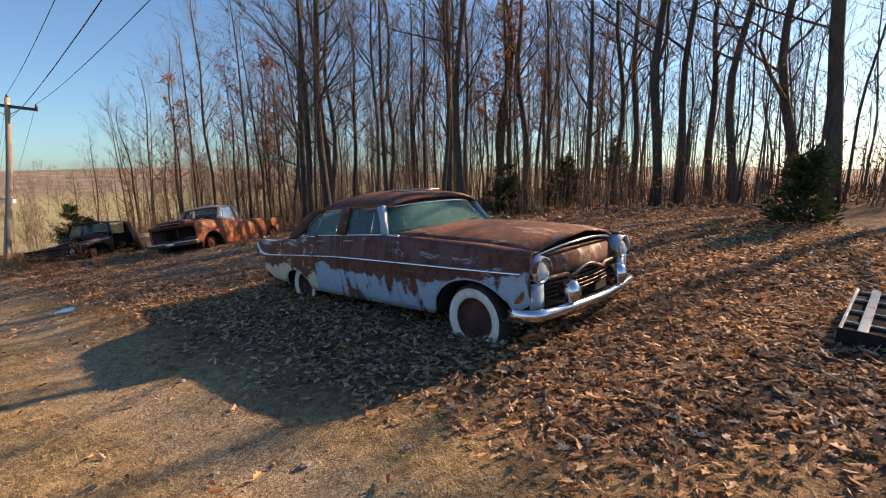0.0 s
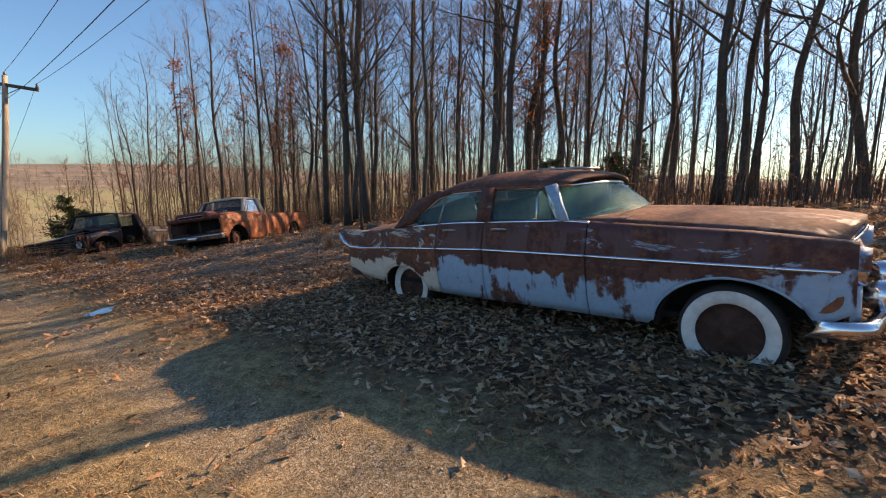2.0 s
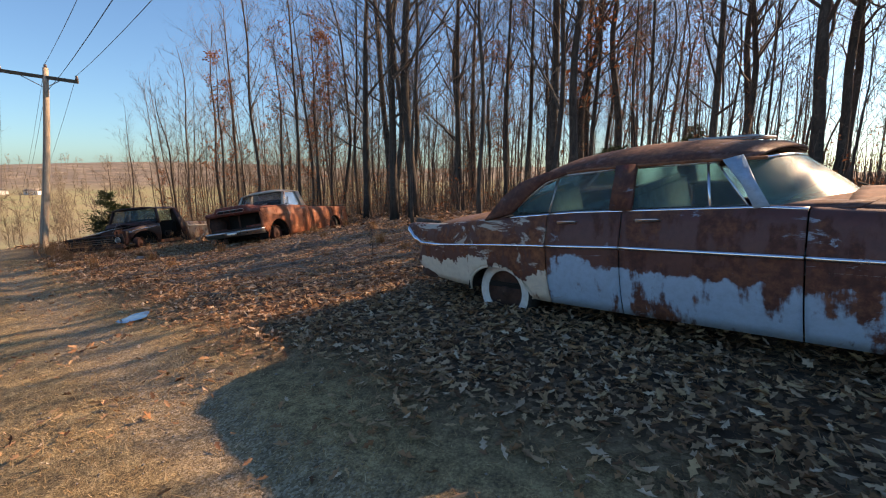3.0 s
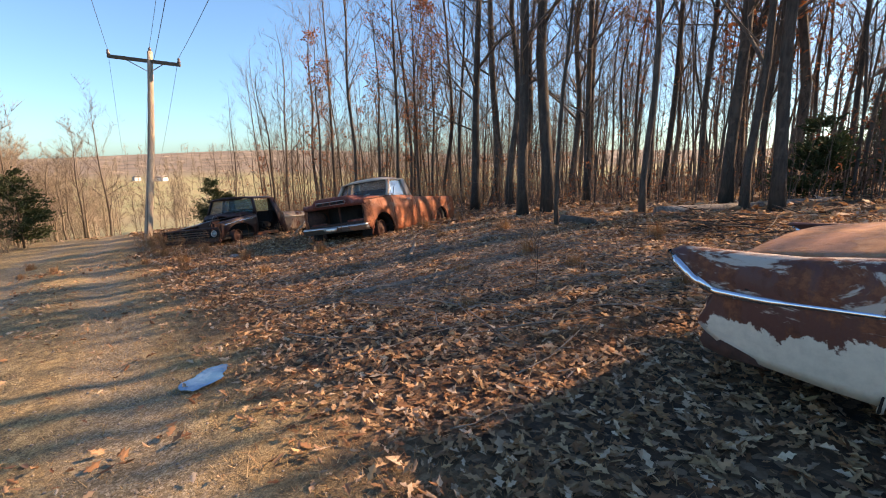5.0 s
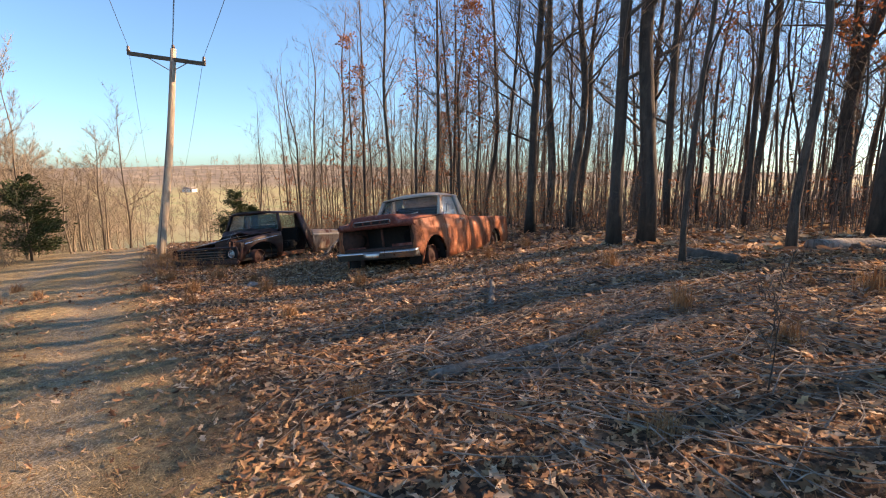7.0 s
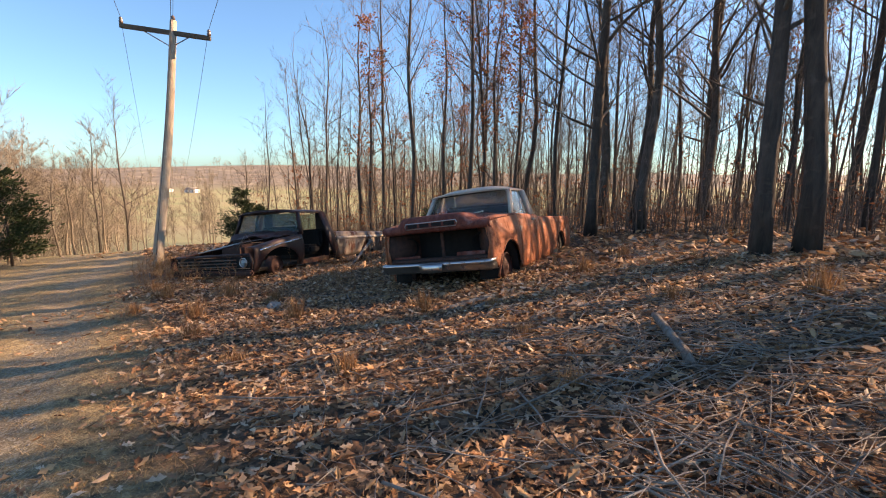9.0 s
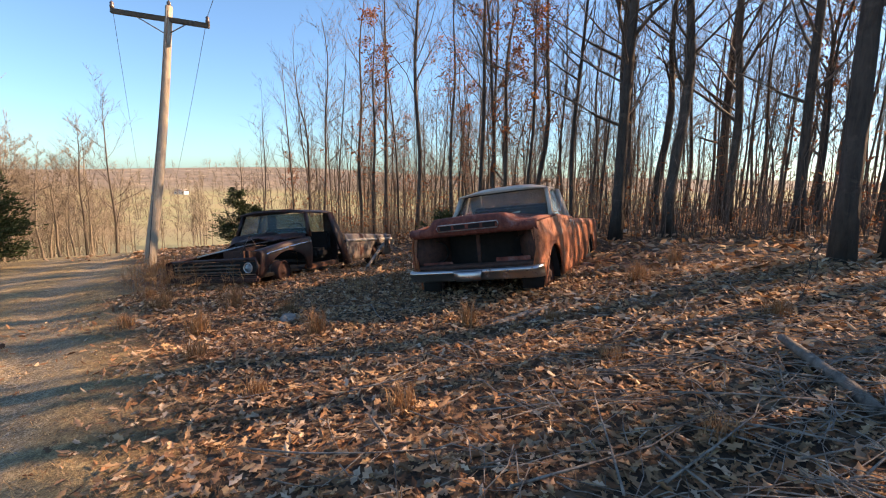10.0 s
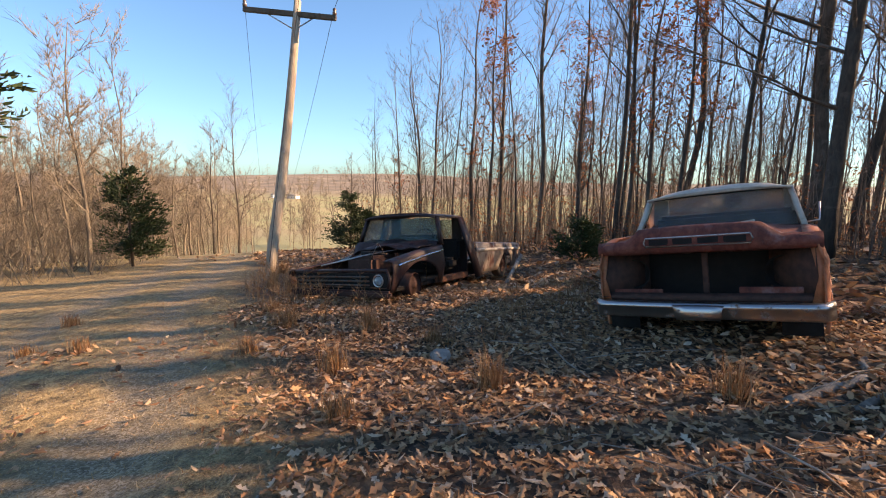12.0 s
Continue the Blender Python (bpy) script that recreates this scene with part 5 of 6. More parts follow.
def build_dark_pickup():
    tk = empty("pickup_truck", frame_pose(-16.01, 11.135, -1.13, 0.26, -0.966, 0.09, 0.075), "dark stripped 1960s pickup truck collapsing into weeds, doors missing", "truck")

    def cols(x0, x1, st=0.07):
        n = max(2, int(abs(x1 - x0) / st) + 1)
        return [x0 + (x1 - x0) * i / (n - 1) for i in range(n)]

    for sgn in (-1, 1):
        TOPF = [(-1.60, 0.70), (-0.9, 0.64), (0.0, 0.52)]

        def zbf(x):
            return max(0.10, arch(x, -0.80, 0.66, 0.05, 0.50))
        rows = []
        for x in cols(-1.60, 0.0):
            a, b = zbf(x), lerp_tab(x, TOPF)
            rows.append([(x, sgn * (0.93 - 0.05 * ((z - 0.45) / 0.3) ** 2), z) for z in np.linspace(a, b, 7)] + [(x, sgn * 0.86, b + 0.02), (x, sgn * 0.76, b + 0.01)])
        if sgn > 0:
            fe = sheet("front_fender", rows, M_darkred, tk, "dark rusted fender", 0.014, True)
            tube_ob("fender_moulding", [[((x, 0.945, lerp_tab(x, TOPF) - 0.06), 0.020) for x in cols(-1.5, -0.15, 0.2)]], 6, M_chrome, fe, "bright strip along the fender")
        else:
            rows = [[(x, y * 1.06 - 0.05, z * 0.72) for x, y, z in r] for r in rows]
            sheet("front_fender", rows, M_rustdark, tk, "crumpled rusty fender sagging to the ground", 0.014)
        rows = []
        for x in cols(-5.75, -3.02):
            b = lerp_tab(x, [(-5.75, 0.60), (-3.02, 0.70)])
            a = max(0.08, arch(x, -4.75, 0.42, 0.06, 0.46))
            rows.append([(x, sgn * (0.93 - 0.04 * ((z - 0.45) / 0.3) ** 2), z) for z in np.linspace(a, b, 7)] + [(x, sgn * 0.85, b + 0.02)])
        bed = sheet("bed_side", rows, M_bed, tk, "grey and rust bed side", 0.014, sgn > 0)
        tube_ob("bed_stripe", [[((x, sgn * 0.945, lerp_tab(x, [(-5.75, 0.50), (-3.02, 0.57)])), 0.035) for x in cols(-5.7, -3.05, 0.3)]], 6, M_cream, bed, "pale painted band along the bed")
        lo, hi = 0.72, 1.20

        def sp(x, z):
            return (x, sgn * (0.84 - 0.13 * (z - lo) / (hi - lo)), z)
        sheet("a_pillar", [[sp(-1.68, lo), sp(-1.58, lo)], [sp(-1.78, hi), sp(-1.70, hi)]], M_darkred, tk, "", 0.05, sgn < 0)
        sheet("b_pillar", [[sp(-2.98, 0.05), sp(-2.72, 0.05)], [sp(-2.95, lo), sp(-2.66, lo)], [sp(-2.80, hi), sp(-2.58, hi)]], M_darkred, tk, "", 0.05, sgn < 0)
        box("door_sill", (1.15, 0.12, 0.10), Matrix.Translation((-2.15, sgn * 0.80, 0.12)), M_rust, tk, "rusted bare door sill")
        lamp(tk, 0.02, sgn * 0.70, 0.27, 0.070, 0.0, M_dull) if sgn > 0 else None
        wheel(tk, -4.75, sgn * 0.85, 0.20, 0.34, sgn, False, label="dark rear tyre sunk in leaves")
        wheel(tk, -0.80, sgn * 0.82, 0.12, 0.30, sgn, False, tyre=False)
    # front
    g = box("grille", (0.06, 1.75, 0.20), Matrix.Translation((0.0, 0.0, 0.27)), M_black, tk, "dark twisted grille panel", 0.03)
    for z in (0.20, 0.26, 0.32):
        tube_ob("grille_bar", [[((0.045, -0.80, z - 0.01), 0.014), ((0.05, 0.0, z), 0.014), ((0.045, 0.55, z + 0.004), 0.014)]], 6, M_tarnish, g)
    tube_ob("grille_top_bar", [[((0.04, -0.84, 0.39), 0.025), ((0.05, 0, 0.41), 0.025), ((0.04, 0.86, 0.42), 0.025), ((0.03, 0.90, 0.30), 0.025), ((0.03, 0.86, 0.16), 0.025)]], 8, M_darkred, g)
    box("front_valance", (0.10, 1.85, 0.10), Matrix.Translation((0.05, 0, 0.08)), M_rustdark, tk, "", 0.03)
    # open engine bay
    box("engine_block", (0.75, 0.55, 0.35), Matrix.Translation((-0.85, 0.0, 0.42)), M_rustdark, tk, "", 0.06)
    tube_ob("air_cleaner", [[((-0.8, 0, 0.58), 0.17), ((-0.8, 0, 0.66), 0.17)]], 16, M_black, tk)
    tube_ob("hood_brace", [[((-0.2, -0.55, 0.46), 0.012), ((-0.6, 0.1, 0.62), 0.012), ((-1.2, 0.5, 0.70), 0.012)], [((-0.3, 0.3, 0.50), 0.010), ((-0.5, 0.35, 0.80), 0.009), ((-0.62, 0.38, 0.62), 0.009)]], 5, M_dull, tk, "loose bent rods over the engine")
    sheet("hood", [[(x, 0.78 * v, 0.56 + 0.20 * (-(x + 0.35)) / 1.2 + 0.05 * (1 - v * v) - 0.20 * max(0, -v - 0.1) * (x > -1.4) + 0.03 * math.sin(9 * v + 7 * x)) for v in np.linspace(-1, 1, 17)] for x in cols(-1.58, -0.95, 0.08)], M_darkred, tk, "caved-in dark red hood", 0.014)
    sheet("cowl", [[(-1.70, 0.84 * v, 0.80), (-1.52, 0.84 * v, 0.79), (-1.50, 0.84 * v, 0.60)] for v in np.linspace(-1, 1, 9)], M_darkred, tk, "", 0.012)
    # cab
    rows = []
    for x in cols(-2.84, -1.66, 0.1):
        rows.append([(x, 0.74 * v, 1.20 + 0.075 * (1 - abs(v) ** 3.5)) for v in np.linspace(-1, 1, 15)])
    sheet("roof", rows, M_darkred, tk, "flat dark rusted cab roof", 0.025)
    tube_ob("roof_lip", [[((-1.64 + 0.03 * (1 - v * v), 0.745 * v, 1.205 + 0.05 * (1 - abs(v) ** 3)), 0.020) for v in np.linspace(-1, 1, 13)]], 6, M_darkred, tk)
    # takes the tinted side glass, whose blue imitates reflected sky
    ws = sheet("windscreen", [[(-1.60 - 0.05 * abs(v) ** 2 - 0.13 * k, (0.80 - 0.09 * k) * v, 0.80 + 0.40 * k) for v in np.linspace(-1, 1, 9)] for k in (0, 0.5, 1.0)], M_glass_side, tk, "dusty windscreen, blue tint standing in for reflected sky", 0)
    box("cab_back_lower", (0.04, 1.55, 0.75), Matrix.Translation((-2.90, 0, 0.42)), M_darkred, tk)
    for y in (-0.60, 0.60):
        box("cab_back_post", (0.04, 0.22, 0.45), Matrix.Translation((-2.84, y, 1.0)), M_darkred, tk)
    sheet("rear_window", [[(-2.86, -0.5, 0.82), (-2.86, 0.5, 0.82)], [(-2.82, -0.5, 1.18), (-2.82, 0.5, 1.18)]], M_glass_side, tk, "rear cab window", 0)
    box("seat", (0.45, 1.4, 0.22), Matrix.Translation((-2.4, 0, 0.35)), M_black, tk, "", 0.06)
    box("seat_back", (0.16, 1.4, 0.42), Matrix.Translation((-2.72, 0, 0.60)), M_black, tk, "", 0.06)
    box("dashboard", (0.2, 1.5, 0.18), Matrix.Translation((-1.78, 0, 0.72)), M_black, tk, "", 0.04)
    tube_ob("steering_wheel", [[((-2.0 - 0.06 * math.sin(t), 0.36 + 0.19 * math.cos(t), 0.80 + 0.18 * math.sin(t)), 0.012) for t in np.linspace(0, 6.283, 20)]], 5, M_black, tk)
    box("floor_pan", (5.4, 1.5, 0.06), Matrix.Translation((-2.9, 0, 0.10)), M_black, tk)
    box("bed_floor", (2.6, 1.6, 0.04), Matrix.Translation((-4.4, 0, 0.36)), M_rustdark, tk)
    tube_ob("rear_bumper_stay", [[((-5.78, 0.93, 0.50), 0.05), ((-5.80, -0.93, 0.46), 0.05)]], 8, M_black, tk)
    return tk


build_dark_pickup()
tube_ob("leaning_board", [[((-14.75, 13.55, gh(-14.75, 13.55) + 0.02), 0.035), ((-15.1, 14.6, gh(-15.1, 14.6) + 0.55), 0.035)]], 6, M_log)
tagged(bpy.data.objects["leaning_board"], "pale weathered pole leaning against the truck bed", "board")

# ---- utility pole and wires ----


def build_pole():
    px, py = -20.3, 12.18
    base = gh(px, py)
    root = empty("utility_pole", Matrix.Translation((px, py, base)), "leaning weathered wooden utility pole with one crossarm", "utility pole")
    top = Vector((-21.05 - px, 13.55 - py, 4.92 - base))
    pole = tube_ob("pole", [[(top * t + Vector((0.0, 0, -0.3 if t == 0 else 0)) + Vector((-0.05, 0.10, 0)) * math.sin(t * 3.14), 0.130 - 0.045 * t) for t in np.linspace(0, 1, 12)]], 12, M_pole, root, "split grey-tan pole shaft")
    a, b = Vector((-22.16 - px, 12.72 - py, 4.76 - base)), Vector((-20.16 - px, 14.03 - py, 4.46 - base))
    arm_dir = (b - a).normalized()
    c = (a + b) / 2
    half = (b - a).length / 2
    m = Matrix.Translation(c) @ arm_dir.to_track_quat("X", "Z").to_matrix().to_4x4()
    arm = box("crossarm", (half * 2, 0.10, 0.12), m, M_lit_twig, root, "grey wooden crossarm", 0.012)
    for s in (-1, 1):
        tube_ob("brace", [[(c + arm_dir * (0.70 * s), 0.016), (top * 0.89, 0.016)]], 5, M_dull, root, "flat metal arm brace")
    for k, t in enumerate((-0.97, 0.97)):
        p = c + arm_dir * half * t
        ring("insulator", [(0.02, 0.05), (0.05, 0.07), (0.055, 0.12), (0.035, 0.15), (0.05, 0.18), (0.03, 0.22), (0.001, 0.23)], Matrix.Translation(p), M_porcelain, root, "brown porcelain insulator", 14)
    ring("insulator", [(0.02, -0.02), (0.05, 0.03), (0.05, 0.10), (0.001, 0.16)], Matrix.Translation(top), M_porcelain, root, "brown porcelain insulator", 14)
    tube_ob("ground_wire", [[(top * t + Vector((0.13, -0.09, 0)), 0.010) for t in np.linspace(0.05, 0.93, 8)]], 4, M_wire, root)
    ins = [c + arm_dir * half * 0.97 + Vector((0, 0, 0.22)), c - arm_dir * half * 0.97 + Vector((0, 0, 0.22)), top + Vector((0, 0, 0.15))]
    return [p + Vector((px, py, base)) for p in ins], Vector((px, py, base)) + top * 0.86


ins, neutral = build_pole()
back = Vector((45.4, -24.3, 1.0))
fore = Vector((-54.0, 27.2, -9.0))


def wire(p, q, sag, r=0.007):
    pts = [(p.lerp(q, t) - Vector((0, 0, sag * 4 * t * (1 - t))), r) for t in np.linspace(0, 1, 18)]
    ob = tube_ob("overhead_wire", [pts], 4, M_wire)
    tagged(ob, "thin dark overhead power line hung from the pole", "wire", "power lines")


for p in ins + [neutral]:
    wire(p, p + back, 0.9)
    wire(p, p + fore, 1.2, 0.007)

# ---- woodland floor ----


def scatter(n, seed, x0, x1, y0, y1, keep):
    r = np.random.RandomState(seed)
    x, y = r.uniform(x0, x1, n), r.uniform(y0, y1, n)
    k = r.uniform(0, 1, n) < keep(x, y)
    return x[k], y[k], r


def litter_amount(x, y):
    d = y - lane_edge(x) + 0.55 * wave(x, y, 2.2, 8) + 0.3 * wave(x, y, 6.0, 12)
    mid = np.exp(-((y - lane_edge(x) + 1.95) / 0.40) ** 2) * smooth(-9, -11, x) * smooth(-0.2, 0.5, wave(x, y, 1.9, 27))
    speck = 0.10 * smooth(-3.5, -0.3, d) * smooth(-0.1, 0.5, wave(x, y, 2.6, 33))
    return 0.02 + 0.98 * np.maximum(np.maximum(smooth(-0.5, 0.6, d), 0.5 * mid), speck)


OVAL = ((-1, 0), (-0.35, 0.36), (0.45, 0.31), (1, 0), (0.45, -0.31), (-0.35, -0.36))
LOBED = ((-1, 0), (-0.62, 0.13), (-0.30, 0.40), (-0.02, 0.17), (0.34, 0.44), (0.60, 0.17), (1, 0), (0.62, -0.19), (0.30, -0.43), (0.02, -0.16), (-0.34, -0.38), (-0.60, -0.12))


def leaf_mesh(name, x, y, r, size, label, outline=OVAL):
    """Curled leaves lying at all angles, folded along the midrib."""
    n = len(x)
    z = height(x, y)
    yaw, tilt, tdir = r.uniform(0, 6.283, n), np.abs(r.normal(0, 0.50, n)), r.uniform(0, 6.283, n)
    s = size * r.uniform(0.5, 1.3, n)
    nrm = np.stack([np.sin(tilt) * np.cos(tdir), np.sin(tilt) * np.sin(tdir), np.cos(tilt)], 1)
    u = np.stack([np.cos(yaw), np.sin(yaw), np.zeros(n)], 1)
    u -= nrm * (u * nrm).sum(1)[:, None]
    u /= np.linalg.norm(u, axis=1)[:, None]
    w = np.cross(nrm, u)
    c = np.stack([x, y, z + 0.004 + 0.03 * r.uniform(0, 1, n) ** 2 + s * np.sin(tilt) * 0.5], 1)
    fold, curl, twist = r.uniform(-0.2, 1.0, n), r.uniform(-0.3, 0.7, n), r.uniform(-0.5, 0.5, n)
    wide = r.uniform(0.75, 1.25, n)
    pts = []
    for a, b in outline:
        lift = (abs(b) * fold + (a * a) * curl * 0.6 + a * b * twist) * s
        pts.append(c + u * (a * s)[:, None] + w * (b * wide * s)[:, None] + nrm * lift[:, None])
    k = len(outline)
    V = np.stack(pts, 1).reshape(-1, 3)
    o = np.arange(n)[:, None] * k
    h = k // 2
    one = np.array([list(range(h, -1, -1))])
    two = np.array([[0] + list(range(k - 1, h - 1, -1))])
    F = np.concatenate([o + one, o + two], 1).reshape(-1, h + 1)
    return merge(name, [(V, F, Matrix.Identity(4))], M_leaf, label, "leaves")


def by_walk(a, b):
    """The strip of leaf litter that the walk passes nearest."""
    d = b - lane_edge(a)
    return (d < 3.6) & (a > -14.5) & (a < 4.0)


x, y, r = scatter(110000, 3, -14.5, 4.0, 0.8, 12.5, lambda a, b: litter_amount(a, b) * by_walk(a, b))
leaf_mesh("leaf_litter", x, y, r, 0.042, "thick layer of curled brown fallen oak leaves", LOBED)
x, y, r = scatter(170000, 31, -17.0, 5.5, 0.8, 14.0, lambda a, b: litter_amount(a, b) * ~by_walk(a, b))
leaf_mesh("leaf_litter", x, y, r, 0.042, "thick layer of curled brown fallen leaves")
x, y, r = scatter(42000, 4, -30, 16, 13.0, 34.0, lambda a, b: litter_amount(a, b))
leaf_mesh("leaf_litter", x, y, r, 0.095, "fallen leaves under the trees further in")

# dry grass on the drive and its verge
x, y, r = scatter(330000, 7, -19, 4, -3.0, 11.0, lambda a, b: smooth(0.5, -0.4, b - lane_edge(a) + 0.5 * wave(a, b, 2.2, 8)) * smooth(-9, -5, b - lane_edge(a)) * (0.25 + 0.75 * smooth(-0.35, 0.25, wave(a, b, 1.6, 15) + 0.5 * wave(a, b, 4.5, 16))))
n = len(x)
a, h = r.uniform(0, 6.283, n), r.uniform(0.014, 0.045, n) * (1 + 1.2 * (r.uniform(0, 1, n) < 0.04))
c = np.stack([x, y, height(x, y) - 0.003], 1)
u = np.stack([np.cos(a), np.sin(a), np.zeros(n)], 1)
w = np.stack([-np.sin(a), np.cos(a), np.zeros(n)], 1)
bend = r.uniform(0.5, 2.2, n)[:, None]
tip = c + np.array([0, 0, 1.0]) * h[:, None] * 0.7 + u * h[:, None] * bend
V = np.stack([c - w * 0.0035, c + w * 0.0035, tip], 1).reshape(-1, 3)
F = np.arange(3 * n).reshape(-1, 3)
merge("dry_grass", [(V, F, Matrix.Identity(4))], M_straw, "short dead straw-coloured grass on the drive", "grass")

# russet dead grass lying through the leaves beside the drive
x, y, r = scatter(210000, 17, -16, 4.5, 0.5, 12.0, lambda a, b: smooth(-0.9, 0.2, b - lane_edge(a)) * smooth(5.5, 3.0, b - lane_edge(a)) * smooth(-0.25, 0.35, wave(a, b, 2.0, 41) + 0.5 * wave(a, b, 5.5, 42)))
n = len(x)
a, h = r.uniform(0, 6.283, n), r.uniform(0.02, 0.075, n)
c = np.stack([x, y, height(x, y) + r.uniform(0, 0.02, n)], 1)
u = np.stack([np.cos(a), np.sin(a), np.zeros(n)], 1)
w = np.stack([-np.sin(a), np.cos(a), np.zeros(n)], 1)
tip = c + np.array([0, 0, 1.0]) * (h * r.uniform(0.1, 0.8, n))[:, None] + u * h[:, None]
V = np.stack([c - w * 0.0025, c + w * 0.0025, tip], 1).reshape(-1, 3)
merge("dead_grass", [(V, np.arange(3 * n).reshape(-1, 3), Matrix.Identity(4))], M_russet, "russet dead grass lying through the leaf litter", "grass")

# gravel
stone_v = np.array([(1, 0, 0), (-0.9, 0.1, 0), (0.1, 0.8, 0), (0, -0.85, 0.05), (0.05, 0, 0.6), (0, 0, -0.4)])
stone_f = np.array([(0, 2, 4), (2, 1, 4), (1, 3, 4), (3, 0, 4), (2, 0, 5), (1, 2, 5), (3, 1, 5), (0, 3, 5)])
x, y, r = scatter(16000, 9, -17, 3.5, -1.0, 9.5, lambda a, b: smooth(0.8, -0.8, b - lane_edge(a)) * (0.35 + 0.65 * smooth(-0.1, 0.5, wave(a, b, 1.3, 19))))
items = []
for px_, py_ in zip(x, y):
    k = 0.006 + 0.012 * r.uniform() ** 3
    items.append((stone_v, stone_f, placed(px_, py_, k, k, r.uniform(0, 6.28), gh(px_, py_) + 0.002)))
merge("gravel", items, M_stone, "scattered small grey stones on the drive", "gravel")

# sticks and slash
rs = random.Random(33)
sticks = []
for _ in range(2900):
    if rs.random() < 0.72:
        x, y = rs.gauss(-6.9, 1.7), rs.gauss(9.3, 1.3)
    else:
        x, y = rs.uniform(-13, 7), rs.uniform(3.5, 17)
    if y < float(lane_edge(x)) + 0.4 or (-4.6 < x < 1.6 and 3.6 < y < 7.6) or (-12.4 < x < -10.2 and y > 11.3):
        continue
    L, a = rs.uniform(0.12, 0.6) * rs.choice((0.6, 1, 1.5, 2.0)), rs.gauss(0.45, 0.8)
    rad = rs.uniform(0.0018, 0.0048) * (1 + 0.8 * (L > 0.8))
    pts, q = [], Vector((x, y, 0))
    for k in range(4):
        z = gh(q.x, q.y) + 0.03 + rs.uniform(0, 0.05)
        pts.append((Vector((q.x, q.y, z)), rad * (1 - 0.2 * k)))
        a += rs.uniform(-.3, .3)
        q = q + Vector((math.cos(a), math.sin(a), 0)) * L / 3
    sticks.append(pts)
V, F = tubes(sticks, 4)
tagged(mk("fallen_sticks", V, F, M_log, None, "", True), "pale broken sticks and slash lying on leaves", "sticks", kind="stuff")


def log(points, r0, r1, label, mat=None, lift=0.5):
    pts = []
    n = len(points)
    for i in range((n - 1) * 4 + 1):
        t = i / 4
        k = min(n - 2, int(t))
        x, y = [points[k][j] + (points[k + 1][j] - points[k][j]) * (t - k) for j in (0, 1)]
        rr = r0 + (r1 - r0) * i / ((n - 1) * 4)
        h = points[k][2] + (points[k + 1][2] - points[k][2]) * (t - k) if len(points[0]) > 2 else 0
        pts.append(((x + rs.uniform(-.02, .02), y + rs.uniform(-.02, .02), gh(x, y) + rr * lift + h), rr * rs.uniform(0.9, 1.1)))
    return tagged(tube_ob("log", [pts], 9, mat or M_log), label, "log")


log([(-7.55, 7.75), (-6.8, 8.9), (-6.1, 10.1)], 0.050, 0.030, "pale bleached fallen branch lying on the leaves")
log([(-6.9, 7.9), (-6.4, 8.9), (-5.7, 10.1)], 0.035, 0.020, "thin bleached branch beside a larger one")
log([(-6.15, 12.4), (-5.5, 12.1)], 0.10, 0.08, "dark rotting log end among the leaves", M_bark)
log([(-4.6, 13.6), (-3.0, 15.0), (-1.2, 16.3)], 0.11, 0.07, "long pale fallen trunk in the woods")
log([(-10.62, 10.75), (-10.42, 11.1), (-10.22, 11.45), (-10.28, 11.8)], 0.035, 0.022, "curved bleached branch by the truck")
log([(-10.3, 10.8), (-9.9, 11.6)], 0.030, 0.020, "bleached branch lying by the truck")
log([(-8.25, 10.35, 0.08), (-7.9, 9.55, 0.0)], 0.030, 0.040, "short grey broken log end", M_log)
log([(-9.3, 9.6), (-8.8, 10.2), (-8.2, 10.4)], 0.03, 0.015, "crooked grey stick on the leaves", M_bark)
log([(2.3, 5.4), (3.0, 4.4), (3.2, 3.4)], 0.012, 0.008, "thin dark stick lying over the leaves", M_bark)
log([(-1.0, 9.5), (1.5, 10.6), (4.0, 11.4)], 0.06, 0.04, "grey fallen branch behind the sedan")


pile = []
for _ in range(90):
    x, y, a = -3.5 + rs.gauss(0, 0.45), 11.6 + rs.gauss(0, 0.28), rs.uniform(0, 6.283)
    L, z = rs.uniform(0.3, 1.0), gh(x, y) + abs(rs.gauss(0, 0.12))
    d = Vector((math.cos(a), math.sin(a), rs.uniform(-0.1, 0.45)))
    q = Vector((x, y, max(z, gh(x, y) + 0.02)))
    k = rs.uniform(0.004, 0.012)
    pile.append([(q - Vector((d.x, d.y, 0)) * L * 0.5, k), (q, k * 0.9), (q + d * L * 0.5, k * 0.4)])
V, F = tubes(pile, 5)
tagged(mk("brush_pile", V, F, M_bark, None, "", True), "dark tangled brush pile lying on the leaves", "brush", kind="stuff")


def rock(x, y, s, seed, label):
    rg2 = random.Random(seed)
    bm = bmesh.new()
    bmesh.ops.create_icosphere(bm, subdivisions=3, radius=1.0)
    for v in bm.verts:
        v.co *= 0.8 + 0.35 * noise.noise(v.co * 1.3 + Vector((seed, 0, 0))) + 0.08 * noise.noise(v.co * 5)
        v.co = Vector((v.co.x * s, v.co.y * s * 0.8, v.co.z * s * 0.6))
    me = bpy.data.meshes.new("rock")
    bm.to_mesh(me)
    bm.free()
    me.materials.append(M_stone)
    ob = new("rock", me)
    ob.matrix_world = pose(x, y, gh(x, y) + s * 0.15, 0, 0, rg2.uniform(0, 360))
    return tagged(ob, label, "rock")


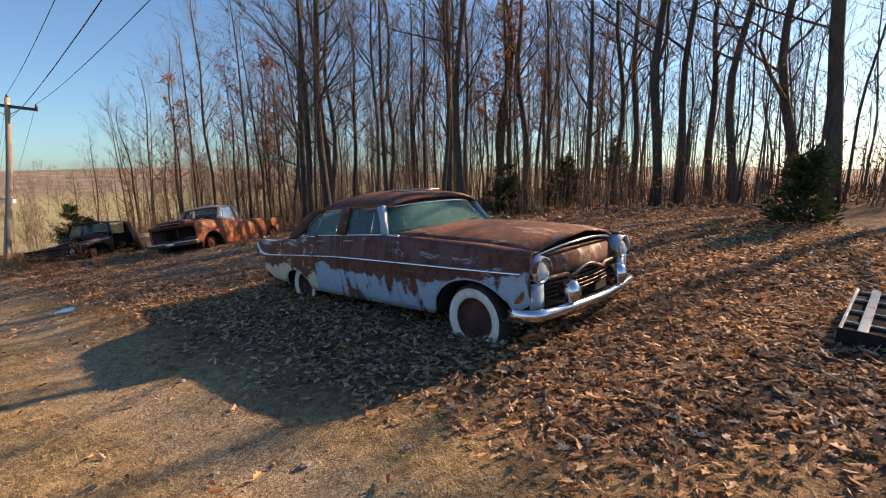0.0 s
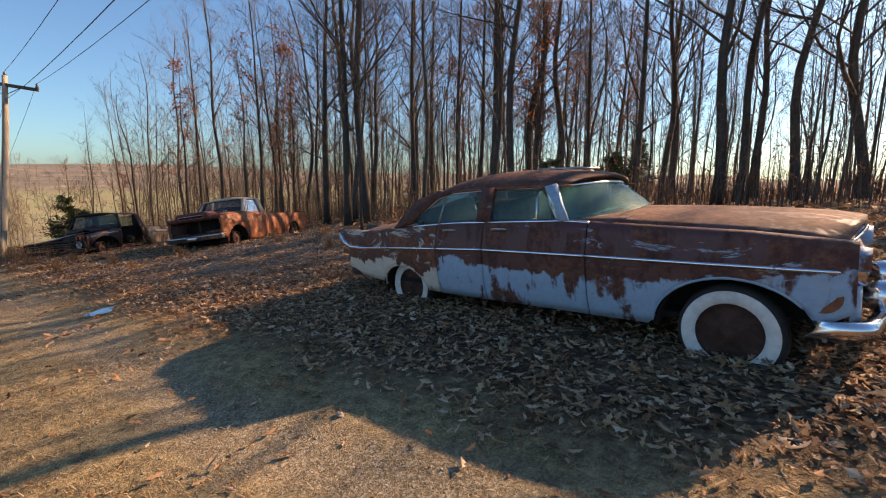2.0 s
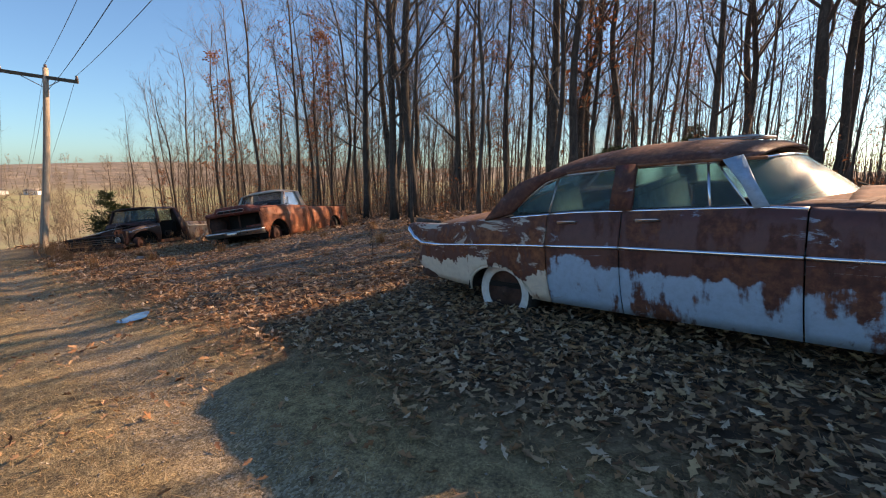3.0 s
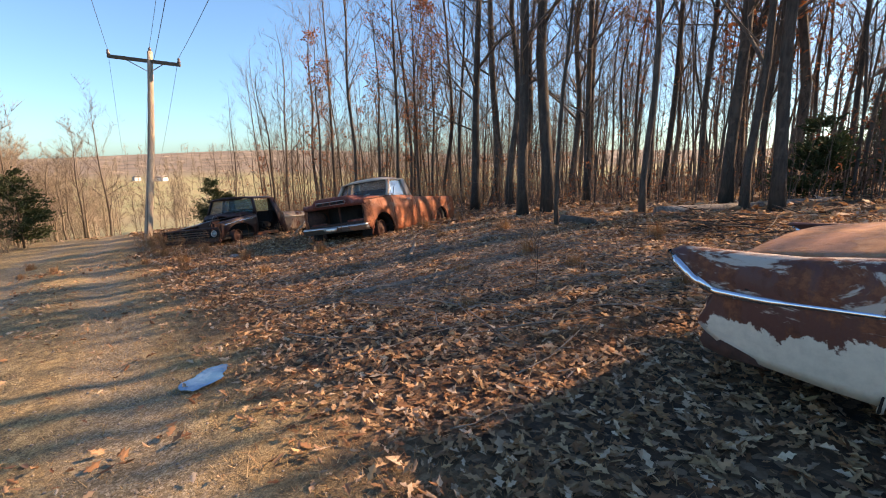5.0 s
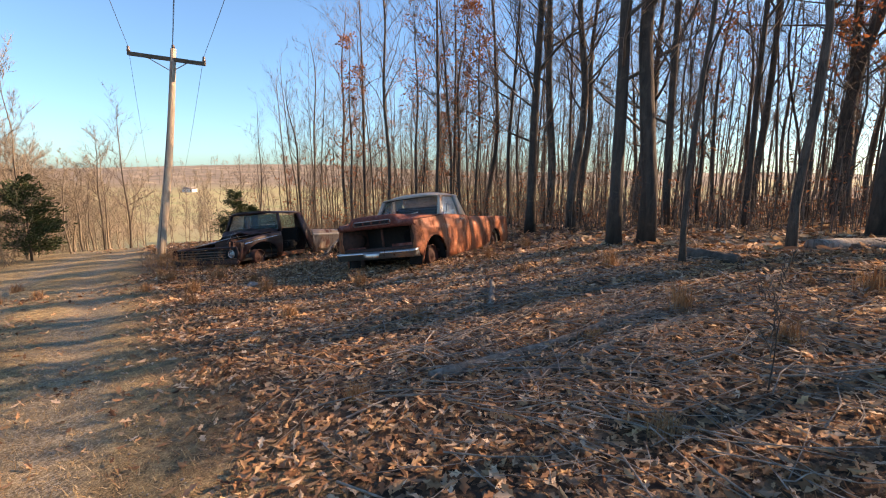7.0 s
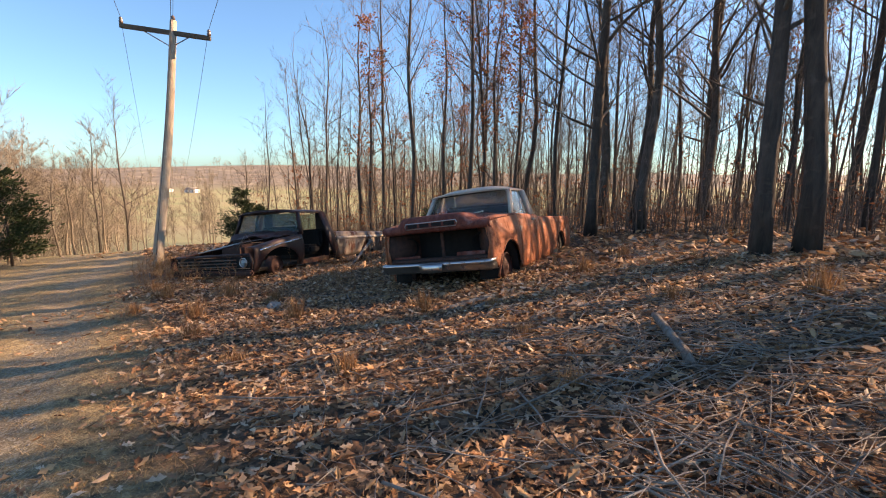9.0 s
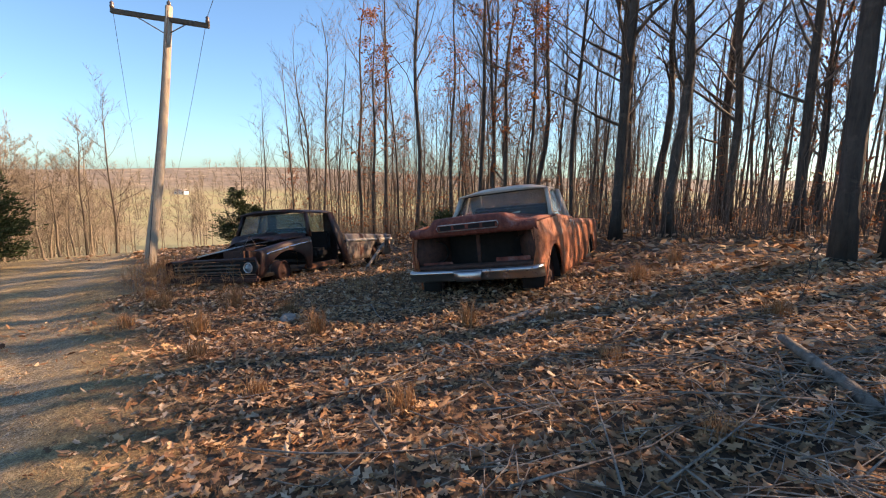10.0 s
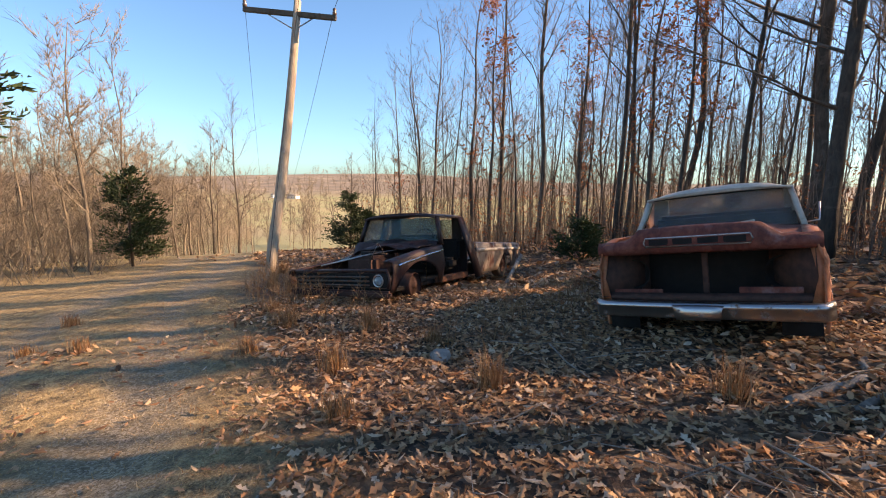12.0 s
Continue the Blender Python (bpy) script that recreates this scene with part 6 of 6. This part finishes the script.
rock(-13.2, 10.25, 0.15, 2, "grey field stone half buried in leaves")
for i, (x, y, s) in enumerate(((-0.35, 2.35, 0.045), (-1.6, 2.55, 0.035), (0.25, 2.55, 0.04), (-0.9, 2.2, 0.03), (-2.3, 3.3, 0.04), (-14.9, 9.35, 0.10))):
    rock(x, y, s, 5 + i, "small pale stone lying on the drive edge")

# puddle; the sky it reflects is painted into its blue base colour
V, F = [], []
for i in range(28):
    a = 2 * math.pi * i / 28
    k = 1 + 0.16 * math.sin(2 * a + 1) + 0.10 * math.sin(3 * a + 2.2) + 0.09 * math.sin(5 * a) + 0.05 * math.sin(9 * a + 1)
    c, d = 0.21 * k * math.cos(a), 0.14 * k * math.sin(a)
    V.append((-7.36 - 0.40 * c + 0.917 * d, 5.64 + 0.917 * c + 0.40 * d, 0))
wz = max(gh(v[0], v[1]) for v in V) + 0.004
a = Mat("puddle_painted_sky", 0.02)
a.color(a.mix(a.step(a.noise(9, 5), 0.4, 0.7), (0.07, 0.19, 0.32), (0.16, 0.29, 0.42)))
a.set(a.b, "Specular IOR Level", 1.0)
a.bump(a.noise(3, 2), 0.02, 0.01)
tagged(mk("water", [(v[0], v[1], wz) for v in V] + [(-7.36, 5.64, wz)], [(i, (i + 1) % 28, 28) for i in range(28)], a.m), "small puddle on the drive, with reflected sky painted in blue", "puddle", kind="structure")

# metal panel by the edge of the woods
pn = empty("metal_grille_panel", frame_pose(3.58, 4.45, gh(3.58, 4.45) + 0.09, 0.50, 0.866, 0.03, 0.10), "discarded black and white slatted metal panel on leaves", "scrap metal")
box("backing", (1.06, 0.50, 0.015), Matrix.Translation((0, 0, -0.03)), M_black, pn, "", 0.004)
for y, w_, m_ in ((0.245, 0.022, M_dull), (0.12, 0.060, M_dull), (-0.07, 0.070, M_white), (-0.245, 0.022, M_white)):
    box("slat", (1.08, w_, 0.03), Matrix.Translation((0, y, 0.012)), m_, pn, "scratched bare slat", 0.006)
box("front_edge", (0.02, 0.52, 0.12), Matrix.Translation((-0.54, 0, -0.03)), M_black, pn, "", 0.005)
for xx in (-0.30, -0.02, 0.28, 0.52):
    box("crossbar", (0.022, 0.50, 0.025), Matrix.Translation((xx, 0, -0.008)), M_dull, pn, "", 0.005)


def tuft(seed, h, n, label):
    rg2 = random.Random(seed)
    V, F = [], []
    for _ in range(n):
        a, l = rg2.uniform(0, 6.283), rg2.uniform(0.1, 0.75)
        p = Vector((rg2.gauss(0, .05), rg2.gauss(0, .05), -0.01))
        hh = h * rg2.uniform(0.5, 1.1)
        q = p + Vector((math.cos(a) * l * hh * 0.4, math.sin(a) * l * hh * 0.4, hh * 0.6))
        t = q + Vector((math.cos(a) * l * hh * 0.6, math.sin(a) * l * hh * 0.6, hh * (0.4 - 0.3 * l)))
        w = Vector((-math.sin(a), math.cos(a), 0)) * 0.0035
        b = len(V)
        V += [p - w, p + w, q - w * 0.8, q + w * 0.8, t]
        F += [(b, b + 1, b + 3, b + 2), (b + 2, b + 3, b + 4)]
    return tagged(mk("grass_tuft", V, F, M_russet), label, "grass", "dry grass tufts")


tufts = [tuft(70 + i, (0.22, 0.14, 0.36)[i], 120, "dry russet grass tuft standing in leaves") for i in range(3)]
spots2 = [(-8.2, 11.2, 0), (-10.1, 11.0, 1), (-9.3, 10.0, 1), (-6.6, 8.9, 1), (-12.4, 10.0, 2), (-13.7, 9.4, 2), (-14.4, 10.4, 2), (-15.4, 9.9, 2), (-16.3, 10.2, 0), (-12.9, 8.9, 0), (-11.6, 8.6, 1), (-10.4, 8.8, 0), (-7.9, 7.3, 1), (-16.8, 11.0, 2), (-17.6, 11.2, 2), (-18.4, 11.3, 2), (-14.9, 9.2, 0), (-5.2, 9.3, 0), (-3.9, 8.7, 0), (-4.4, 11.0, 2), (-7.0, 11.5, 2), (-2.6, 10.4, 2), (-16.6, 8.1, 0), (-17.2, 7.7, 1), (-18.4, 8.3, 0), (-13.6, 10.6, 0), (-10.9, 10.7, 2), (-8.6, 9.1, 1), (-5.9, 7.6, 1), (-19.5, 11.9, 2), (-20.4, 12.6, 2), (-19.0, 12.1, 0), (-6.0, 9.9, 2), (-3.0, 12.3, 0), (-9.5, 12.8, 2), (-9.2, 14.0, 2)]
for x, y, k in spots2:
    copy_thing(tufts[k], placed(x, y, 1, 1, rs.uniform(0, 6.28), gh(x, y)))
for o in tufts:
    bpy.data.objects.remove(o)
weeds = []
for _ in range(420):
    x, y = rs.choice(((rs.gauss(-17.0, 0.7), rs.gauss(10.9, 0.5)), (rs.gauss(-16.0, 1.2), rs.gauss(10.3, 0.4)), (rs.gauss(-19.5, 1.5), rs.gauss(12.4, 0.7)), (rs.gauss(-18.5, 0.8), rs.gauss(14.5, 1.4)), (rs.gauss(-13.2, 0.5), rs.gauss(12.4, 0.9))))
    if y < float(lane_edge(x)) + 0.15:
        continue
    z, h = gh(x, y), rs.uniform(0.15, 0.55)
    p = Vector((x + rs.uniform(-.12, .12), y + rs.uniform(-.12, .12), z + h))
    weeds.append([(Vector((x, y, z - 0.02)), 0.005), (p, 0.002)])
    for _ in range(4):
        q = Vector((x, y, z)).lerp(p, rs.uniform(0.4, 0.95))
        weeds.append([(q, 0.003), (q + Vector((rs.uniform(-.16, .16), rs.uniform(-.16, .16), rs.uniform(0.02, .14))), 0.0015)])
V, F = tubes(weeds, 3, False)
tagged(mk("dead_weeds", V, F, M_russet), "dead straw-brown weed stalks around the dark truck", "weeds", kind="stuff")
# sprig by the fallen branches
tree_thing(502, 0.55, 0.006, (0.05, 0.0), 0.25, 7, 0.35, 1, name="sapling", label="tiny bare sapling in the leaves", at=(-8.0, 11.6, gh(-8.0, 11.6)))
tree_thing(503, 0.8, 0.007, (0.05, 0.0), 0.25, 8, 0.35, 1, name="sapling", label="tiny bare sapling in the leaves", at=(-5.4, 8.3, gh(-5.4, 8.3)))
